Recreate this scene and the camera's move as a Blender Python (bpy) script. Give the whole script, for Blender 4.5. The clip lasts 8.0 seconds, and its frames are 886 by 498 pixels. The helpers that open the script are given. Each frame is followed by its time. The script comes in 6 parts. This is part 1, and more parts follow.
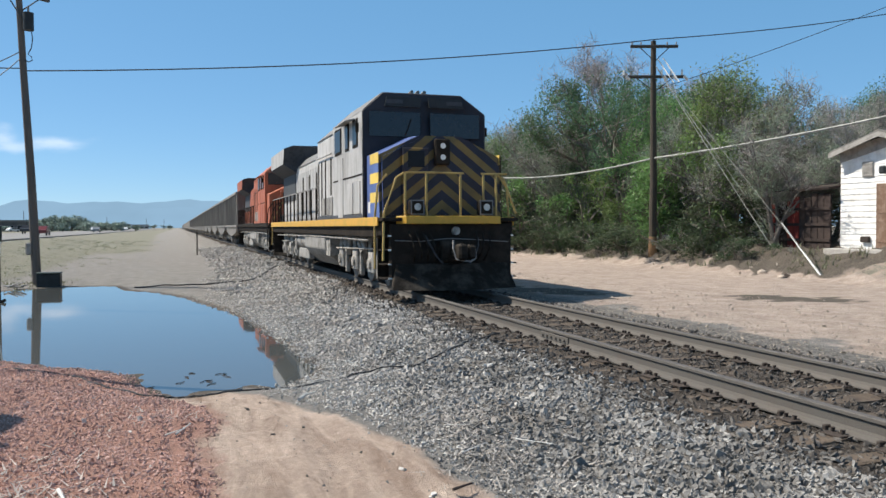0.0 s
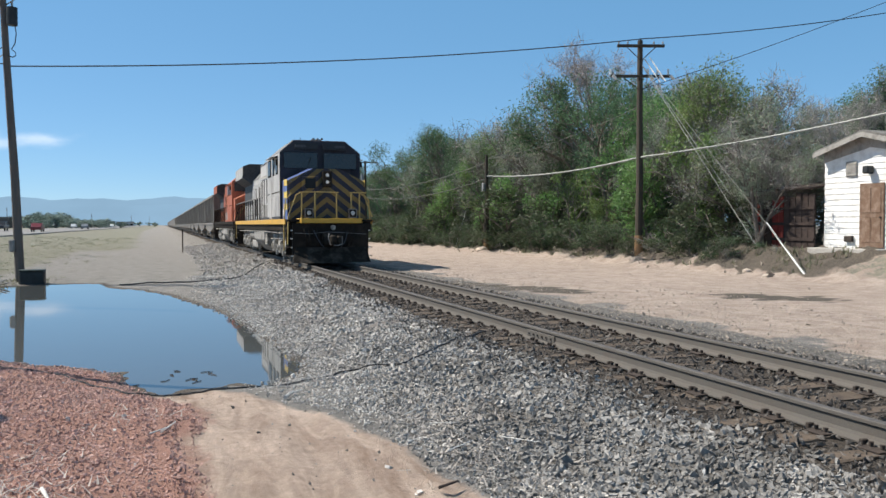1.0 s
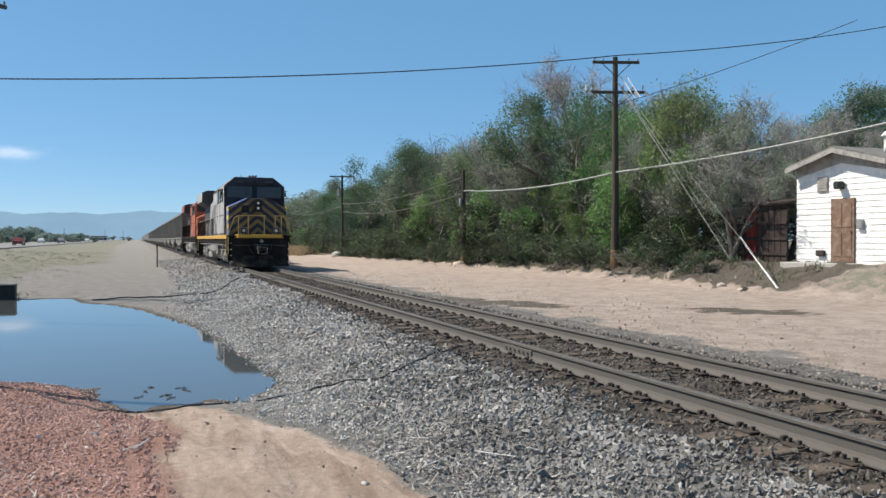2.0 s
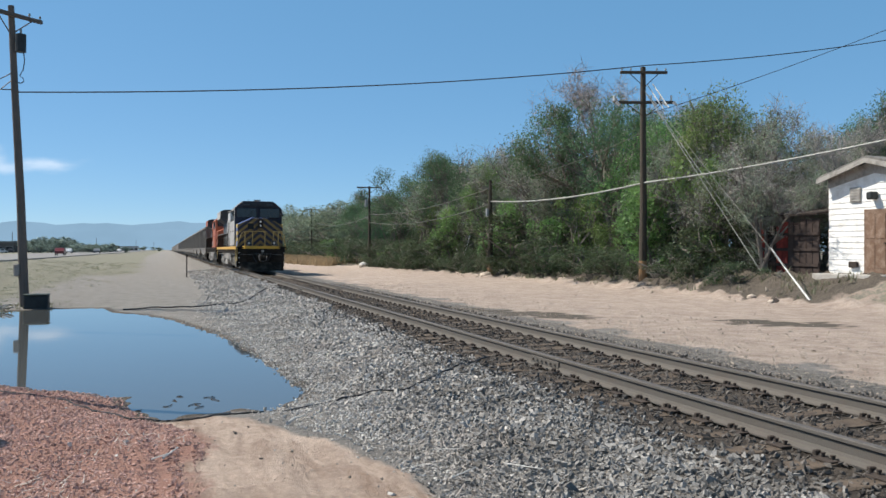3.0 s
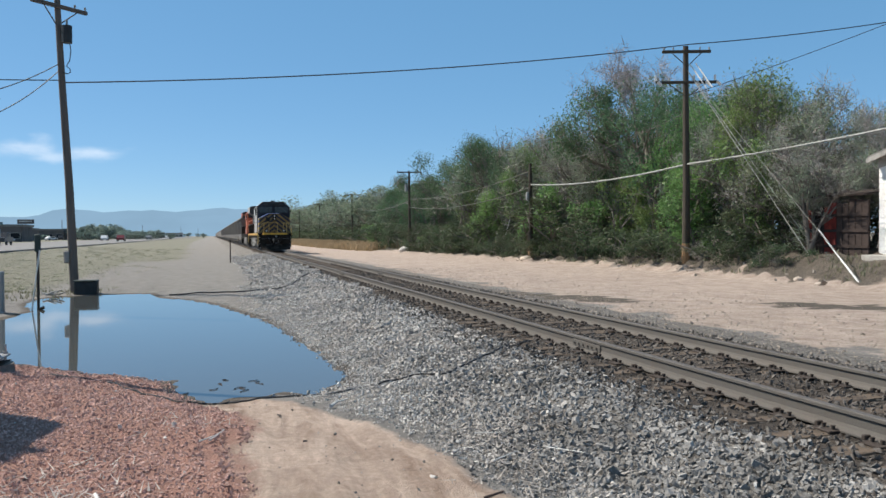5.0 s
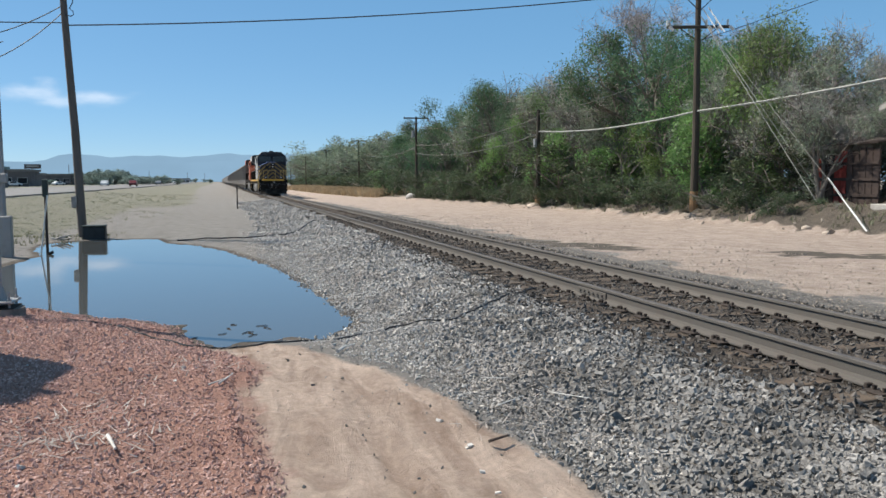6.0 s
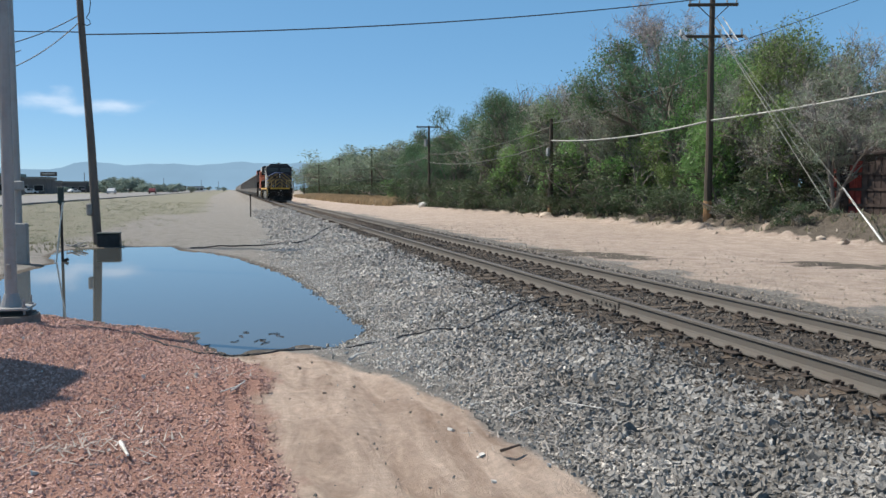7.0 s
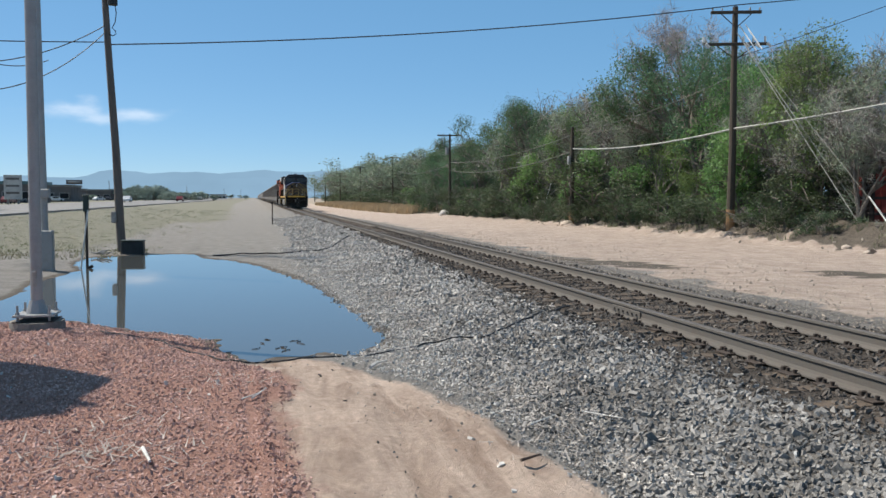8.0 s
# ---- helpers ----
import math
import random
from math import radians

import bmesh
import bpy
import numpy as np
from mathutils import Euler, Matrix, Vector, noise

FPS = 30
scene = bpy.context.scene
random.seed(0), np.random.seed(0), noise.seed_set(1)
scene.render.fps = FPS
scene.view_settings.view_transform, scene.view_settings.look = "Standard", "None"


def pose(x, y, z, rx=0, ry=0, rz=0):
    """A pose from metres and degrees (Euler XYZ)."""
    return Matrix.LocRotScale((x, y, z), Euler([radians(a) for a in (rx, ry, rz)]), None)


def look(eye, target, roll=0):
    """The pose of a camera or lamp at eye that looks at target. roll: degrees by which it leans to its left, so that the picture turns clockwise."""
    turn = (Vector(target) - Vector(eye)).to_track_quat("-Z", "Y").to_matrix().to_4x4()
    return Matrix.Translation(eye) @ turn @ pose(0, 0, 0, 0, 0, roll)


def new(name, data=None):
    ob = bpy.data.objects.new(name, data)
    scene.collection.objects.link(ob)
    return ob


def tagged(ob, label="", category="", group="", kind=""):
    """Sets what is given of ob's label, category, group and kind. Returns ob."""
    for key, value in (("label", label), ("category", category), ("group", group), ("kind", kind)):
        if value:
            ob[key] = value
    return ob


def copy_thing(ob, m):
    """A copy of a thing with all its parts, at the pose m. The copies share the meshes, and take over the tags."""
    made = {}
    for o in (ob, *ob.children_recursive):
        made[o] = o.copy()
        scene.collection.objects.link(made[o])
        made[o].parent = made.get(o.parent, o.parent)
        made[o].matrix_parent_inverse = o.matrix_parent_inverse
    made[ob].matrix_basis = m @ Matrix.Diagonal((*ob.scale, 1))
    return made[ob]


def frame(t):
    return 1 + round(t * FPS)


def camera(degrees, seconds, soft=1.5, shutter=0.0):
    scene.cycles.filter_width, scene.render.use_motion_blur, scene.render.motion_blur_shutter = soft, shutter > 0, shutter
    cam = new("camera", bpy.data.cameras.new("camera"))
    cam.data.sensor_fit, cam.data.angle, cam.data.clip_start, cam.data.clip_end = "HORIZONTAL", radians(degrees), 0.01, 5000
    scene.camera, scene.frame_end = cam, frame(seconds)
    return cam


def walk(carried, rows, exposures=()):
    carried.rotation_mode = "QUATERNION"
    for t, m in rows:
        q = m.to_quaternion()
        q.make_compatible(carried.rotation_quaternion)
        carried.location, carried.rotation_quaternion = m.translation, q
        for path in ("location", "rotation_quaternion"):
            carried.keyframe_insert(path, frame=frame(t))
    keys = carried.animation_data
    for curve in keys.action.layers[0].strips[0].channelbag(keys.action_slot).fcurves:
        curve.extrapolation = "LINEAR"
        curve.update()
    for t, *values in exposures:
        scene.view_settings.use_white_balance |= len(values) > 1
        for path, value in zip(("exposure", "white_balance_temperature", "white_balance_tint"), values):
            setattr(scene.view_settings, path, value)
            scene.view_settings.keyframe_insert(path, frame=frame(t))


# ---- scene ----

cam = camera(56.9, 8.0)
walk(cam, [
    (0.0, pose(0, 0, 1.85, 88.45, 0.16, -17.93)),
    (0.5, pose(0, 0, 1.85, 88.57, 0.28, -18.47)),
    (1.0, pose(0, 0, 1.85, 88.32, -0.03, -18.85)),
    (1.2, pose(0, 0, 1.85, 89.15, 0.13, -20.82)),
    (2.3, pose(0, 0, 1.85, 89.51, -0.38, -19.88)),
    (2.5, pose(0, 0, 1.85, 90.01, -0.40, -19.20)),
    (3.0, pose(0, 0, 1.85, 90.08, -0.12, -18.58)),
    (3.5, pose(0, 0, 1.85, 90.03, 0.23, -18.03)),
    (4.0, pose(0, 0, 1.85, 89.87, -0.30, -15.88)),
    (4.2, pose(0, 0, 1.85, 89.47, 0.05, -15.45)),
    (5.3, pose(0, 0, 1.85, 88.53, 0.36, -15.84)),
    (5.5, pose(0, 0, 1.85, 84.88, 0.72, -14.85)),
    (6.0, pose(0, 0, 1.85, 85.26, 0.06, -15.29)),
    (6.5, pose(0, 0, 1.85, 85.55, -0.13, -14.92)),
    (7.0, pose(0, 0, 1.85, 85.87, -0.12, -14.41)),
    (7.5, pose(0, 0, 1.85, 86.25, -0.29, -13.83)),
    (8.0, pose(0, 0, 1.85, 86.44, -0.18, -12.96)),
], exposures=[(0.0, 0.49), (1.2, 0.47), (2.5, 0.40), (8.0, 0.39)])

# ---- light ----
SUN_DIR = Vector((-3.45, 2.2, 4.88)).normalized()
world = bpy.data.worlds.new("sky")
scene.world = world
world.use_nodes = True
wn = world.node_tree
wn.nodes.clear()
sky = wn.nodes.new("ShaderNodeTexSky")
sky.sky_type = "NISHITA"
sky.sun_disc = False
sky.sun_elevation = math.asin(SUN_DIR.z)
sky.sun_rotation = math.atan2(SUN_DIR.x, SUN_DIR.y)
sky.altitude = 1400
sky.air_density = 0.8
sky.dust_density = 0.0
sky.ozone_density = 2.5
bg = wn.nodes.new("ShaderNodeBackground")
bg.inputs["Strength"].default_value = 0.096
wo = wn.nodes.new("ShaderNodeOutputWorld")
even = wn.nodes.new("ShaderNodeMix")
even.data_type = "RGBA"
even.inputs["Factor"].default_value = 0.55
# the clear sky deepens smoothly from the horizon to the zenith
up = wn.nodes.new("ShaderNodeTexCoord")
rise = wn.nodes.new("ShaderNodeSeparateXYZ")
deep = wn.nodes.new("ShaderNodeMapRange")
deep.interpolation_type = "SMOOTHSTEP"
deep.inputs["From Min"].default_value, deep.inputs["From Max"].default_value = 0.28, 1.0
deep.inputs["To Min"].default_value, deep.inputs["To Max"].default_value = 1.0, 0.4
tone = wn.nodes.new("ShaderNodeMix")
tone.data_type = "RGBA"
tone.inputs["A"].default_value = (1.7, 1.75, 1.8, 1)
tone.inputs["B"].default_value = (1.15, 3.4, 5.9, 1)
wn.links.new(up.outputs["Generated"], rise.inputs[0])
wn.links.new(rise.outputs["Z"], deep.inputs["Value"])
wn.links.new(deep.outputs[0], tone.inputs["Factor"])
wn.links.new(tone.outputs["Result"], even.inputs["B"])
wn.links.new(sky.outputs[0], even.inputs["A"])
wn.links.new(even.outputs["Result"], bg.inputs[0])
wn.links.new(bg.outputs[0], wo.inputs[0])
sun = new("sun", bpy.data.lights.new("sun", "SUN"))
sun.data.energy = 4.8
sun.data.angle = radians(0.53)
sun.data.color = (1.0, 0.93, 0.82)
sun.matrix_world = look(SUN_DIR * 60, (0, 0, 0))


# ---- materials ----
def mat(name, col, rough=0.7, metal=0.0, var=0.25, scale=6.0, bump=0.15, fine=60.0, spec=0.4, second=None, streak=1.0, alpha=1.0):
    """A surface with variation at two scales: broad stains and fine grain. second: the stain's colour."""
    m = bpy.data.materials.new(name)
    m.use_nodes = True
    n, k = m.node_tree.nodes, m.node_tree.links
    b = n["Principled BSDF"]
    tc = n.new("ShaderNodeTexCoord")
    mp = n.new("ShaderNodeMapping")
    mp.inputs["Scale"].default_value = (1, 1, streak)
    k.new(tc.outputs["Object"], mp.inputs[0])
    n1 = n.new("ShaderNodeTexNoise")
    n1.inputs["Scale"].default_value = scale
    n1.inputs["Detail"].default_value = 5
    n1.inputs["Roughness"].default_value = 0.65
    k.new(mp.outputs[0], n1.inputs["Vector"])
    n2 = n.new("ShaderNodeTexNoise")
    n2.inputs["Scale"].default_value = fine
    n2.inputs["Detail"].default_value = 3
    k.new(tc.outputs["Object"], n2.inputs["Vector"])
    info = n.new("ShaderNodeObjectInfo")
    geo = n.new("ShaderNodeNewGeometry")
    isl = n.new("ShaderNodeMath")
    isl.operation = "MULTIPLY_ADD"
    isl.inputs[1].default_value = 0.5
    k.new(geo.outputs["Random Per Island"], isl.inputs[0])
    half = n.new("ShaderNodeMath")
    half.operation = "MULTIPLY"
    half.inputs[1].default_value = 0.5
    k.new(info.outputs["Random"], half.inputs[0])
    k.new(half.outputs[0], isl.inputs[2])
    mix = n.new("ShaderNodeMix")
    mix.data_type = "RGBA"
    s = second or tuple(c * 0.45 for c in col)
    mix.inputs["A"].default_value = (*col, 1)
    mix.inputs["B"].default_value = (*s, 1)
    ramp = n.new("ShaderNodeMapRange")
    ramp.inputs["From Min"].default_value = 0.45
    ramp.inputs["From Max"].default_value = 0.75
    k.new(n1.outputs["Fac"], ramp.inputs["Value"])
    k.new(ramp.outputs[0], mix.inputs["Factor"])
    hsv = n.new("ShaderNodeHueSaturation")
    k.new(mix.outputs["Result"], hsv.inputs["Color"])
    val = n.new("ShaderNodeMath")
    val.operation = "MULTIPLY_ADD"
    val.inputs[1].default_value = var
    val.inputs[2].default_value = 1 - var
    add = n.new("ShaderNodeMath")
    add.operation = "ADD"
    k.new(n2.outputs["Fac"], add.inputs[0])
    k.new(isl.outputs[0], add.inputs[1])
    k.new(add.outputs[0], val.inputs[0])
    k.new(val.outputs[0], hsv.inputs["Value"])
    k.new(hsv.outputs[0], b.inputs["Base Color"])
    b.inputs["Roughness"].default_value = rough
    b.inputs["Metallic"].default_value = metal
    b.inputs["Specular IOR Level"].default_value = spec
    b.inputs["Alpha"].default_value = alpha
    if bump:
        bp = n.new("ShaderNodeBump")
        bp.inputs["Strength"].default_value = bump
        bp.inputs["Distance"].default_value = 0.02
        k.new(n2.outputs["Fac"], bp.inputs["Height"])
        k.new(bp.outputs[0], b.inputs["Normal"])
    return m


def glow(name, col, power):
    m = bpy.data.materials.new(name)
    m.use_nodes = True
    b = m.node_tree.nodes["Principled BSDF"]
    b.inputs["Base Color"].default_value = (*col, 1)
    b.inputs["Emission Color"].default_value = (*col, 1)
    b.inputs["Emission Strength"].default_value = power
    return m


def haze_glow_mat(name, col):
    """Far hills, all but lost in blue air; the haze is a painted glow."""
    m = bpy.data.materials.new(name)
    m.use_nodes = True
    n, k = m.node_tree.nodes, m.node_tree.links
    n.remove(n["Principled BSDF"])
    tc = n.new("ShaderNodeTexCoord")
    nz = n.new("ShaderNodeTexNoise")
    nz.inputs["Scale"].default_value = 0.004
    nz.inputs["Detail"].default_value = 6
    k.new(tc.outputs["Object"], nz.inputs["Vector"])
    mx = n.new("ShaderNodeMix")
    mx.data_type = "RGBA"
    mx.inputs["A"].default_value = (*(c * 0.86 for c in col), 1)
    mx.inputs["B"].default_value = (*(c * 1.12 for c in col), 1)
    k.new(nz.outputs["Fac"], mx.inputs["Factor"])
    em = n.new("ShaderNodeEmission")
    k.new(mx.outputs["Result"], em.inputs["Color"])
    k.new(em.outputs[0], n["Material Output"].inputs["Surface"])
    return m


def leaf_mat(name, col, second):
    m = mat(name, col, 0.55, var=0.55, scale=0.5, bump=0, fine=3.0, second=second, spec=0.3)
    n, k = m.node_tree.nodes, m.node_tree.links
    b = n["Principled BSDF"]
    tr = n.new("ShaderNodeBsdfTranslucent")
    src = b.inputs["Base Color"].links[0].from_socket
    k.new(src, tr.inputs["Color"])
    # each plant has a hue of its own
    own = n.new("ShaderNodeObjectInfo")
    hue = n.new("ShaderNodeMath")
    hue.operation = "MULTIPLY_ADD"
    hue.inputs[1].default_value, hue.inputs[2].default_value = 0.05, 0.475
    k.new(own.outputs["Random"], hue.inputs[0])
    k.new(hue.outputs[0], src.node.inputs["Hue"])
    sh = n.new("ShaderNodeMixShader")
    sh.inputs[0].default_value = 0.4
    k.new(b.outputs[0], sh.inputs[1])
    k.new(tr.outputs[0], sh.inputs[2])
    k.new(sh.outputs[0], n["Material Output"].inputs["Surface"])
    return m


def chevron_mat(name, dark, bright):
    """Slanted warning stripes that meet in the middle, with road dirt."""
    m = mat(name, dark, 0.5, var=0.3, scale=3.0, bump=0.03)
    n, k = m.node_tree.nodes, m.node_tree.links
    b = n["Principled BSDF"]
    tc = n.new("ShaderNodeTexCoord")
    xyz = n.new("ShaderNodeSeparateXYZ")
    k.new(tc.outputs["Object"], xyz.inputs[0])
    ab = n.new("ShaderNodeMath")
    ab.operation = "ABSOLUTE"
    k.new(xyz.outputs["X"], ab.inputs[0])
    su = n.new("ShaderNodeMath")
    su.operation = "MULTIPLY_ADD"
    su.inputs[1].default_value = 0.8
    k.new(ab.outputs[0], su.inputs[0])
    k.new(xyz.outputs["Z"], su.inputs[2])
    fr = n.new("ShaderNodeMath")
    fr.operation = "PINGPONG"
    fr.inputs[1].default_value = 0.212
    k.new(su.outputs[0], fr.inputs[0])
    gt = n.new("ShaderNodeMath")
    gt.operation = "GREATER_THAN"
    gt.inputs[1].default_value = 0.112
    k.new(fr.outputs[0], gt.inputs[0])
    mx = n.new("ShaderNodeMix")
    mx.data_type = "RGBA"
    src = b.inputs["Base Color"].links[0].from_socket
    k.new(src, mx.inputs["A"])
    mx.inputs["B"].default_value = (*bright, 1)
    k.new(gt.outputs[0], mx.inputs["Factor"])
    dirt = n.new("ShaderNodeTexNoise")
    dirt.inputs["Scale"].default_value = 2.2
    dirt.inputs["Detail"].default_value = 6
    k.new(tc.outputs["Object"], dirt.inputs["Vector"])
    mr = n.new("ShaderNodeMapRange")
    mr.inputs["From Min"].default_value = 0.35
    mr.inputs["From Max"].default_value = 0.8
    mr.inputs["To Max"].default_value = 0.65
    k.new(dirt.outputs["Fac"], mr.inputs["Value"])
    m2 = n.new("ShaderNodeMix")
    m2.data_type = "RGBA"
    m2.inputs["B"].default_value = (0.03, 0.026, 0.024, 1)
    k.new(mx.outputs["Result"], m2.inputs["A"])
    k.new(mr.outputs[0], m2.inputs["Factor"])
    k.new(m2.outputs["Result"], b.inputs["Base Color"])
    return m


def ground_mat():
    """Dust, sand, red crushed stone, ballast fines, dry grass, damp patches and shade painted under the trees, by the
    masks of the sheet.
    """
    m = bpy.data.materials.new("ground")
    m.use_nodes = True
    n, k = m.node_tree.nodes, m.node_tree.links
    b = n["Principled BSDF"]
    tc = n.new("ShaderNodeTexCoord")

    def nz(scale, detail=4, rough=0.6):
        q = n.new("ShaderNodeTexNoise")
        q.inputs["Scale"].default_value = scale
        q.inputs["Detail"].default_value = detail
        q.inputs["Roughness"].default_value = rough
        k.new(tc.outputs["Object"], q.inputs["Vector"])
        return q.outputs["Fac"]

    mid, grain, tiny = nz(2.2, 8, 0.72), nz(14, 8, 0.78), nz(90, 3, 0.7)

    mp = n.new("ShaderNodeMapping")
    mp.inputs["Scale"].default_value = (2.4, 0.55, 1)
    mp.inputs["Rotation"].default_value = (0, 0, -0.12)
    k.new(tc.outputs["Object"], mp.inputs[0])
    sq = n.new("ShaderNodeTexNoise")
    sq.inputs["Scale"].default_value = 1.5
    sq.inputs["Detail"].default_value = 9
    sq.inputs["Roughness"].default_value = 0.68
    sq.inputs["Distortion"].default_value = 0.6
    k.new(mp.outputs[0], sq.inputs["Vector"])
    streak = sq.outputs["Fac"]

    def two(a, c, fac, lo, hi):
        r = n.new("ShaderNodeMapRange")
        r.inputs["From Min"].default_value, r.inputs["From Max"].default_value = lo, hi
        k.new(fac, r.inputs["Value"])
        q = n.new("ShaderNodeMix")
        q.data_type = "RGBA"
        q.inputs["A"].default_value, q.inputs["B"].default_value = (*a, 1), (*c, 1)
        k.new(r.outputs[0], q.inputs["Factor"])
        return q.outputs["Result"]

    def layer(below, above, name, ragged):
        at = n.new("ShaderNodeAttribute")
        at.attribute_name = name
        ad = n.new("ShaderNodeMath")
        ad.operation = "MULTIPLY_ADD"
        ad.inputs[1].default_value = ragged
        k.new(mid, ad.inputs[0])
        k.new(at.outputs["Fac"], ad.inputs[2])
        r = n.new("ShaderNodeMapRange")
        r.inputs["From Min"].default_value = 0.42 + ragged * 0.5
        r.inputs["From Max"].default_value = 0.58 + ragged * 0.5
        k.new(ad.outputs[0], r.inputs["Value"])
        q = n.new("ShaderNodeMix")
        q.data_type = "RGBA"
        k.new(r.outputs[0], q.inputs["Factor"])
        k.new(below, q.inputs["A"])
        k.new(above, q.inputs["B"])
        return q.outputs["Result"]

    col = two((0.19, 0.177, 0.162), (0.315, 0.293, 0.268), mid, 0.3, 0.7)
    col = layer(col, two((0.32, 0.228, 0.173), (0.67, 0.537, 0.443), streak, 0.32, 0.7), "sand", 0.5)
    col = layer(col, two((0.34, 0.265, 0.215), (0.53, 0.435, 0.37), mid, 0.34, 0.66), "dirt", 0.9)
    col = layer(col, two((0.08, 0.074, 0.067), (0.34, 0.313, 0.283), grain, 0.34, 0.74), "ballast", 0.45)
    col = layer(col, two((0.27, 0.14, 0.105), (0.50, 0.30, 0.24), tiny, 0.3, 0.7), "red", 0.6)
    col = layer(col, two((0.165, 0.163, 0.118), (0.265, 0.248, 0.2), mid, 0.3, 0.7), "grass", 1.1)
    col = layer(col, two((0.10, 0.085, 0.07), (0.16, 0.135, 0.11), grain, 0.3, 0.7), "damp_and_shade", 0.6)
    col = layer(col, two((0.05, 0.043, 0.037), (0.135, 0.112, 0.093), grain, 0.35, 0.75), "grime", 0.5)
    g = n.new("ShaderNodeMath")
    g.operation = "MULTIPLY_ADD"
    g.inputs[1].default_value, g.inputs[2].default_value = 1.1, 0.45
    k.new(grain, g.inputs[0])
    h = n.new("ShaderNodeHueSaturation")
    k.new(col, h.inputs["Color"])
    k.new(g.outputs[0], h.inputs["Value"])
    k.new(h.outputs[0], b.inputs["Base Color"])
    b.inputs["Roughness"].default_value = 0.92
    b.inputs["Specular IOR Level"].default_value = 0.2
    hs = n.new("ShaderNodeMath")
    hs.operation = "ADD"
    k.new(grain, hs.inputs[0])
    k.new(tiny, hs.inputs[1])
    bp = n.new("ShaderNodeBump")
    bp.inputs["Strength"].default_value = 0.8
    bp.inputs["Distance"].default_value = 0.045
    hm = n.new("ShaderNodeMath")
    hm.operation = "MULTIPLY_ADD"
    hm.inputs[1].default_value = 1.6
    k.new(mid, hm.inputs[0])
    k.new(hs.outputs[0], hm.inputs[2])
    k.new(hm.outputs[0], bp.inputs["Height"])
    k.new(bp.outputs[0], b.inputs["Normal"])
    return m


def water_mat():
    m = bpy.data.materials.new("muddy_water")
    m.use_nodes = True
    n, k = m.node_tree.nodes, m.node_tree.links
    b = n["Principled BSDF"]
    b.inputs["Base Color"].default_value = (0.075, 0.08, 0.078, 1)
    b.inputs["Roughness"].default_value = 0.03
    b.inputs["IOR"].default_value = 1.33
    b.inputs["Specular IOR Level"].default_value = 0.9
    tc = n.new("ShaderNodeTexCoord")
    q = n.new("ShaderNodeTexNoise")
    q.inputs["Scale"].default_value = 1.4
    k.new(tc.outputs["Object"], q.inputs["Vector"])
    bp = n.new("ShaderNodeBump")
    bp.inputs["Strength"].default_value = 0.02
    bp.inputs["Distance"].default_value = 0.02
    k.new(q.outputs["Fac"], bp.inputs["Height"])
    k.new(bp.outputs[0], b.inputs["Normal"])
    return m


GROUND = ground_mat()
WATER = water_mat()
STONE = mat("ballast_stone", (0.28, 0.268, 0.252), 0.95, var=1.4, scale=1.2, fine=90, second=(0.062, 0.058, 0.053), spec=0.06)
FINES = mat("dusty_fine_ballast", (0.42, 0.395, 0.365), 0.95, var=1.2, scale=1.0, fine=90, second=(0.24, 0.21, 0.185), spec=0.1)
STONE_DARK = mat("oily_ballast", (0.15, 0.133, 0.118), 0.9, var=1.0, scale=2.0, fine=90, second=(0.07, 0.057, 0.048))
LAVA = mat("red_crushed_stone", (0.58, 0.385, 0.33), 0.95, var=1.1, scale=0.9, fine=90, second=(0.40, 0.235, 0.195), spec=0.2)
PALE = mat("pale_stone", (0.62, 0.59, 0.55), 0.85, var=0.3, scale=5)
TIE = mat("creosoted_timber", (0.10, 0.075, 0.055), 0.9, var=0.5, scale=5, bump=0.5, fine=40, second=(0.035, 0.027, 0.022))
RAIL = mat("rail_steel", (0.10, 0.091, 0.081), 0.9, metal=0.0, var=0.3, scale=4, second=(0.10, 0.085, 0.073))
RAIL_TOP = mat("worn_rail_head", (0.10, 0.09, 0.082), 0.7, metal=0.0, var=0.2, scale=10)
RUST = mat("rusty_iron", (0.05, 0.038, 0.031), 0.85, var=0.5, scale=20, second=(0.028, 0.022, 0.019))
POLE = mat("weathered_pole_timber", (0.06, 0.05, 0.037), 0.9, var=0.5, scale=4, bump=0.5, fine=30, second=(0.06, 0.047, 0.038), streak=0.15)
POLE_FOOT = mat("bare_brown_timber", (0.28, 0.17, 0.09), 0.9, var=0.4, scale=6, bump=0.4, streak=0.2)
GREYPOLE = mat("grey_pole_timber", (0.13, 0.11, 0.096), 0.9, var=0.45, scale=4, bump=0.5, fine=30, second=(0.09, 0.075, 0.065), streak=0.15)
WIRE = mat("black_cable", (0.03, 0.03, 0.032), 0.6, var=0.2, bump=0)
WIRE_GREY = mat("dull_grey_wire", (0.15, 0.15, 0.13), 0.7, var=0.2, bump=0)
WIRE_PALE = mat("pale_cable", (0.36, 0.36, 0.33), 0.6, var=0.2, bump=0)
STEEL = mat("galvanised_steel", (0.30, 0.30, 0.30), 0.5, metal=0.3, var=0.2, scale=3, second=(0.24, 0.23, 0.225))
FOOTING = mat("stained_concrete", (0.21, 0.195, 0.175), 0.9, var=0.4, scale=5, bump=0.4, second=(0.12, 0.11, 0.10))
CONCRETE = mat("concrete", (0.40, 0.38, 0.35), 0.9, var=0.35, scale=4, bump=0.4, second=(0.26, 0.24, 0.22))
GREEN_BOX = mat("dull_green_paint", (0.035, 0.055, 0.05), 0.6, var=0.3, scale=5)
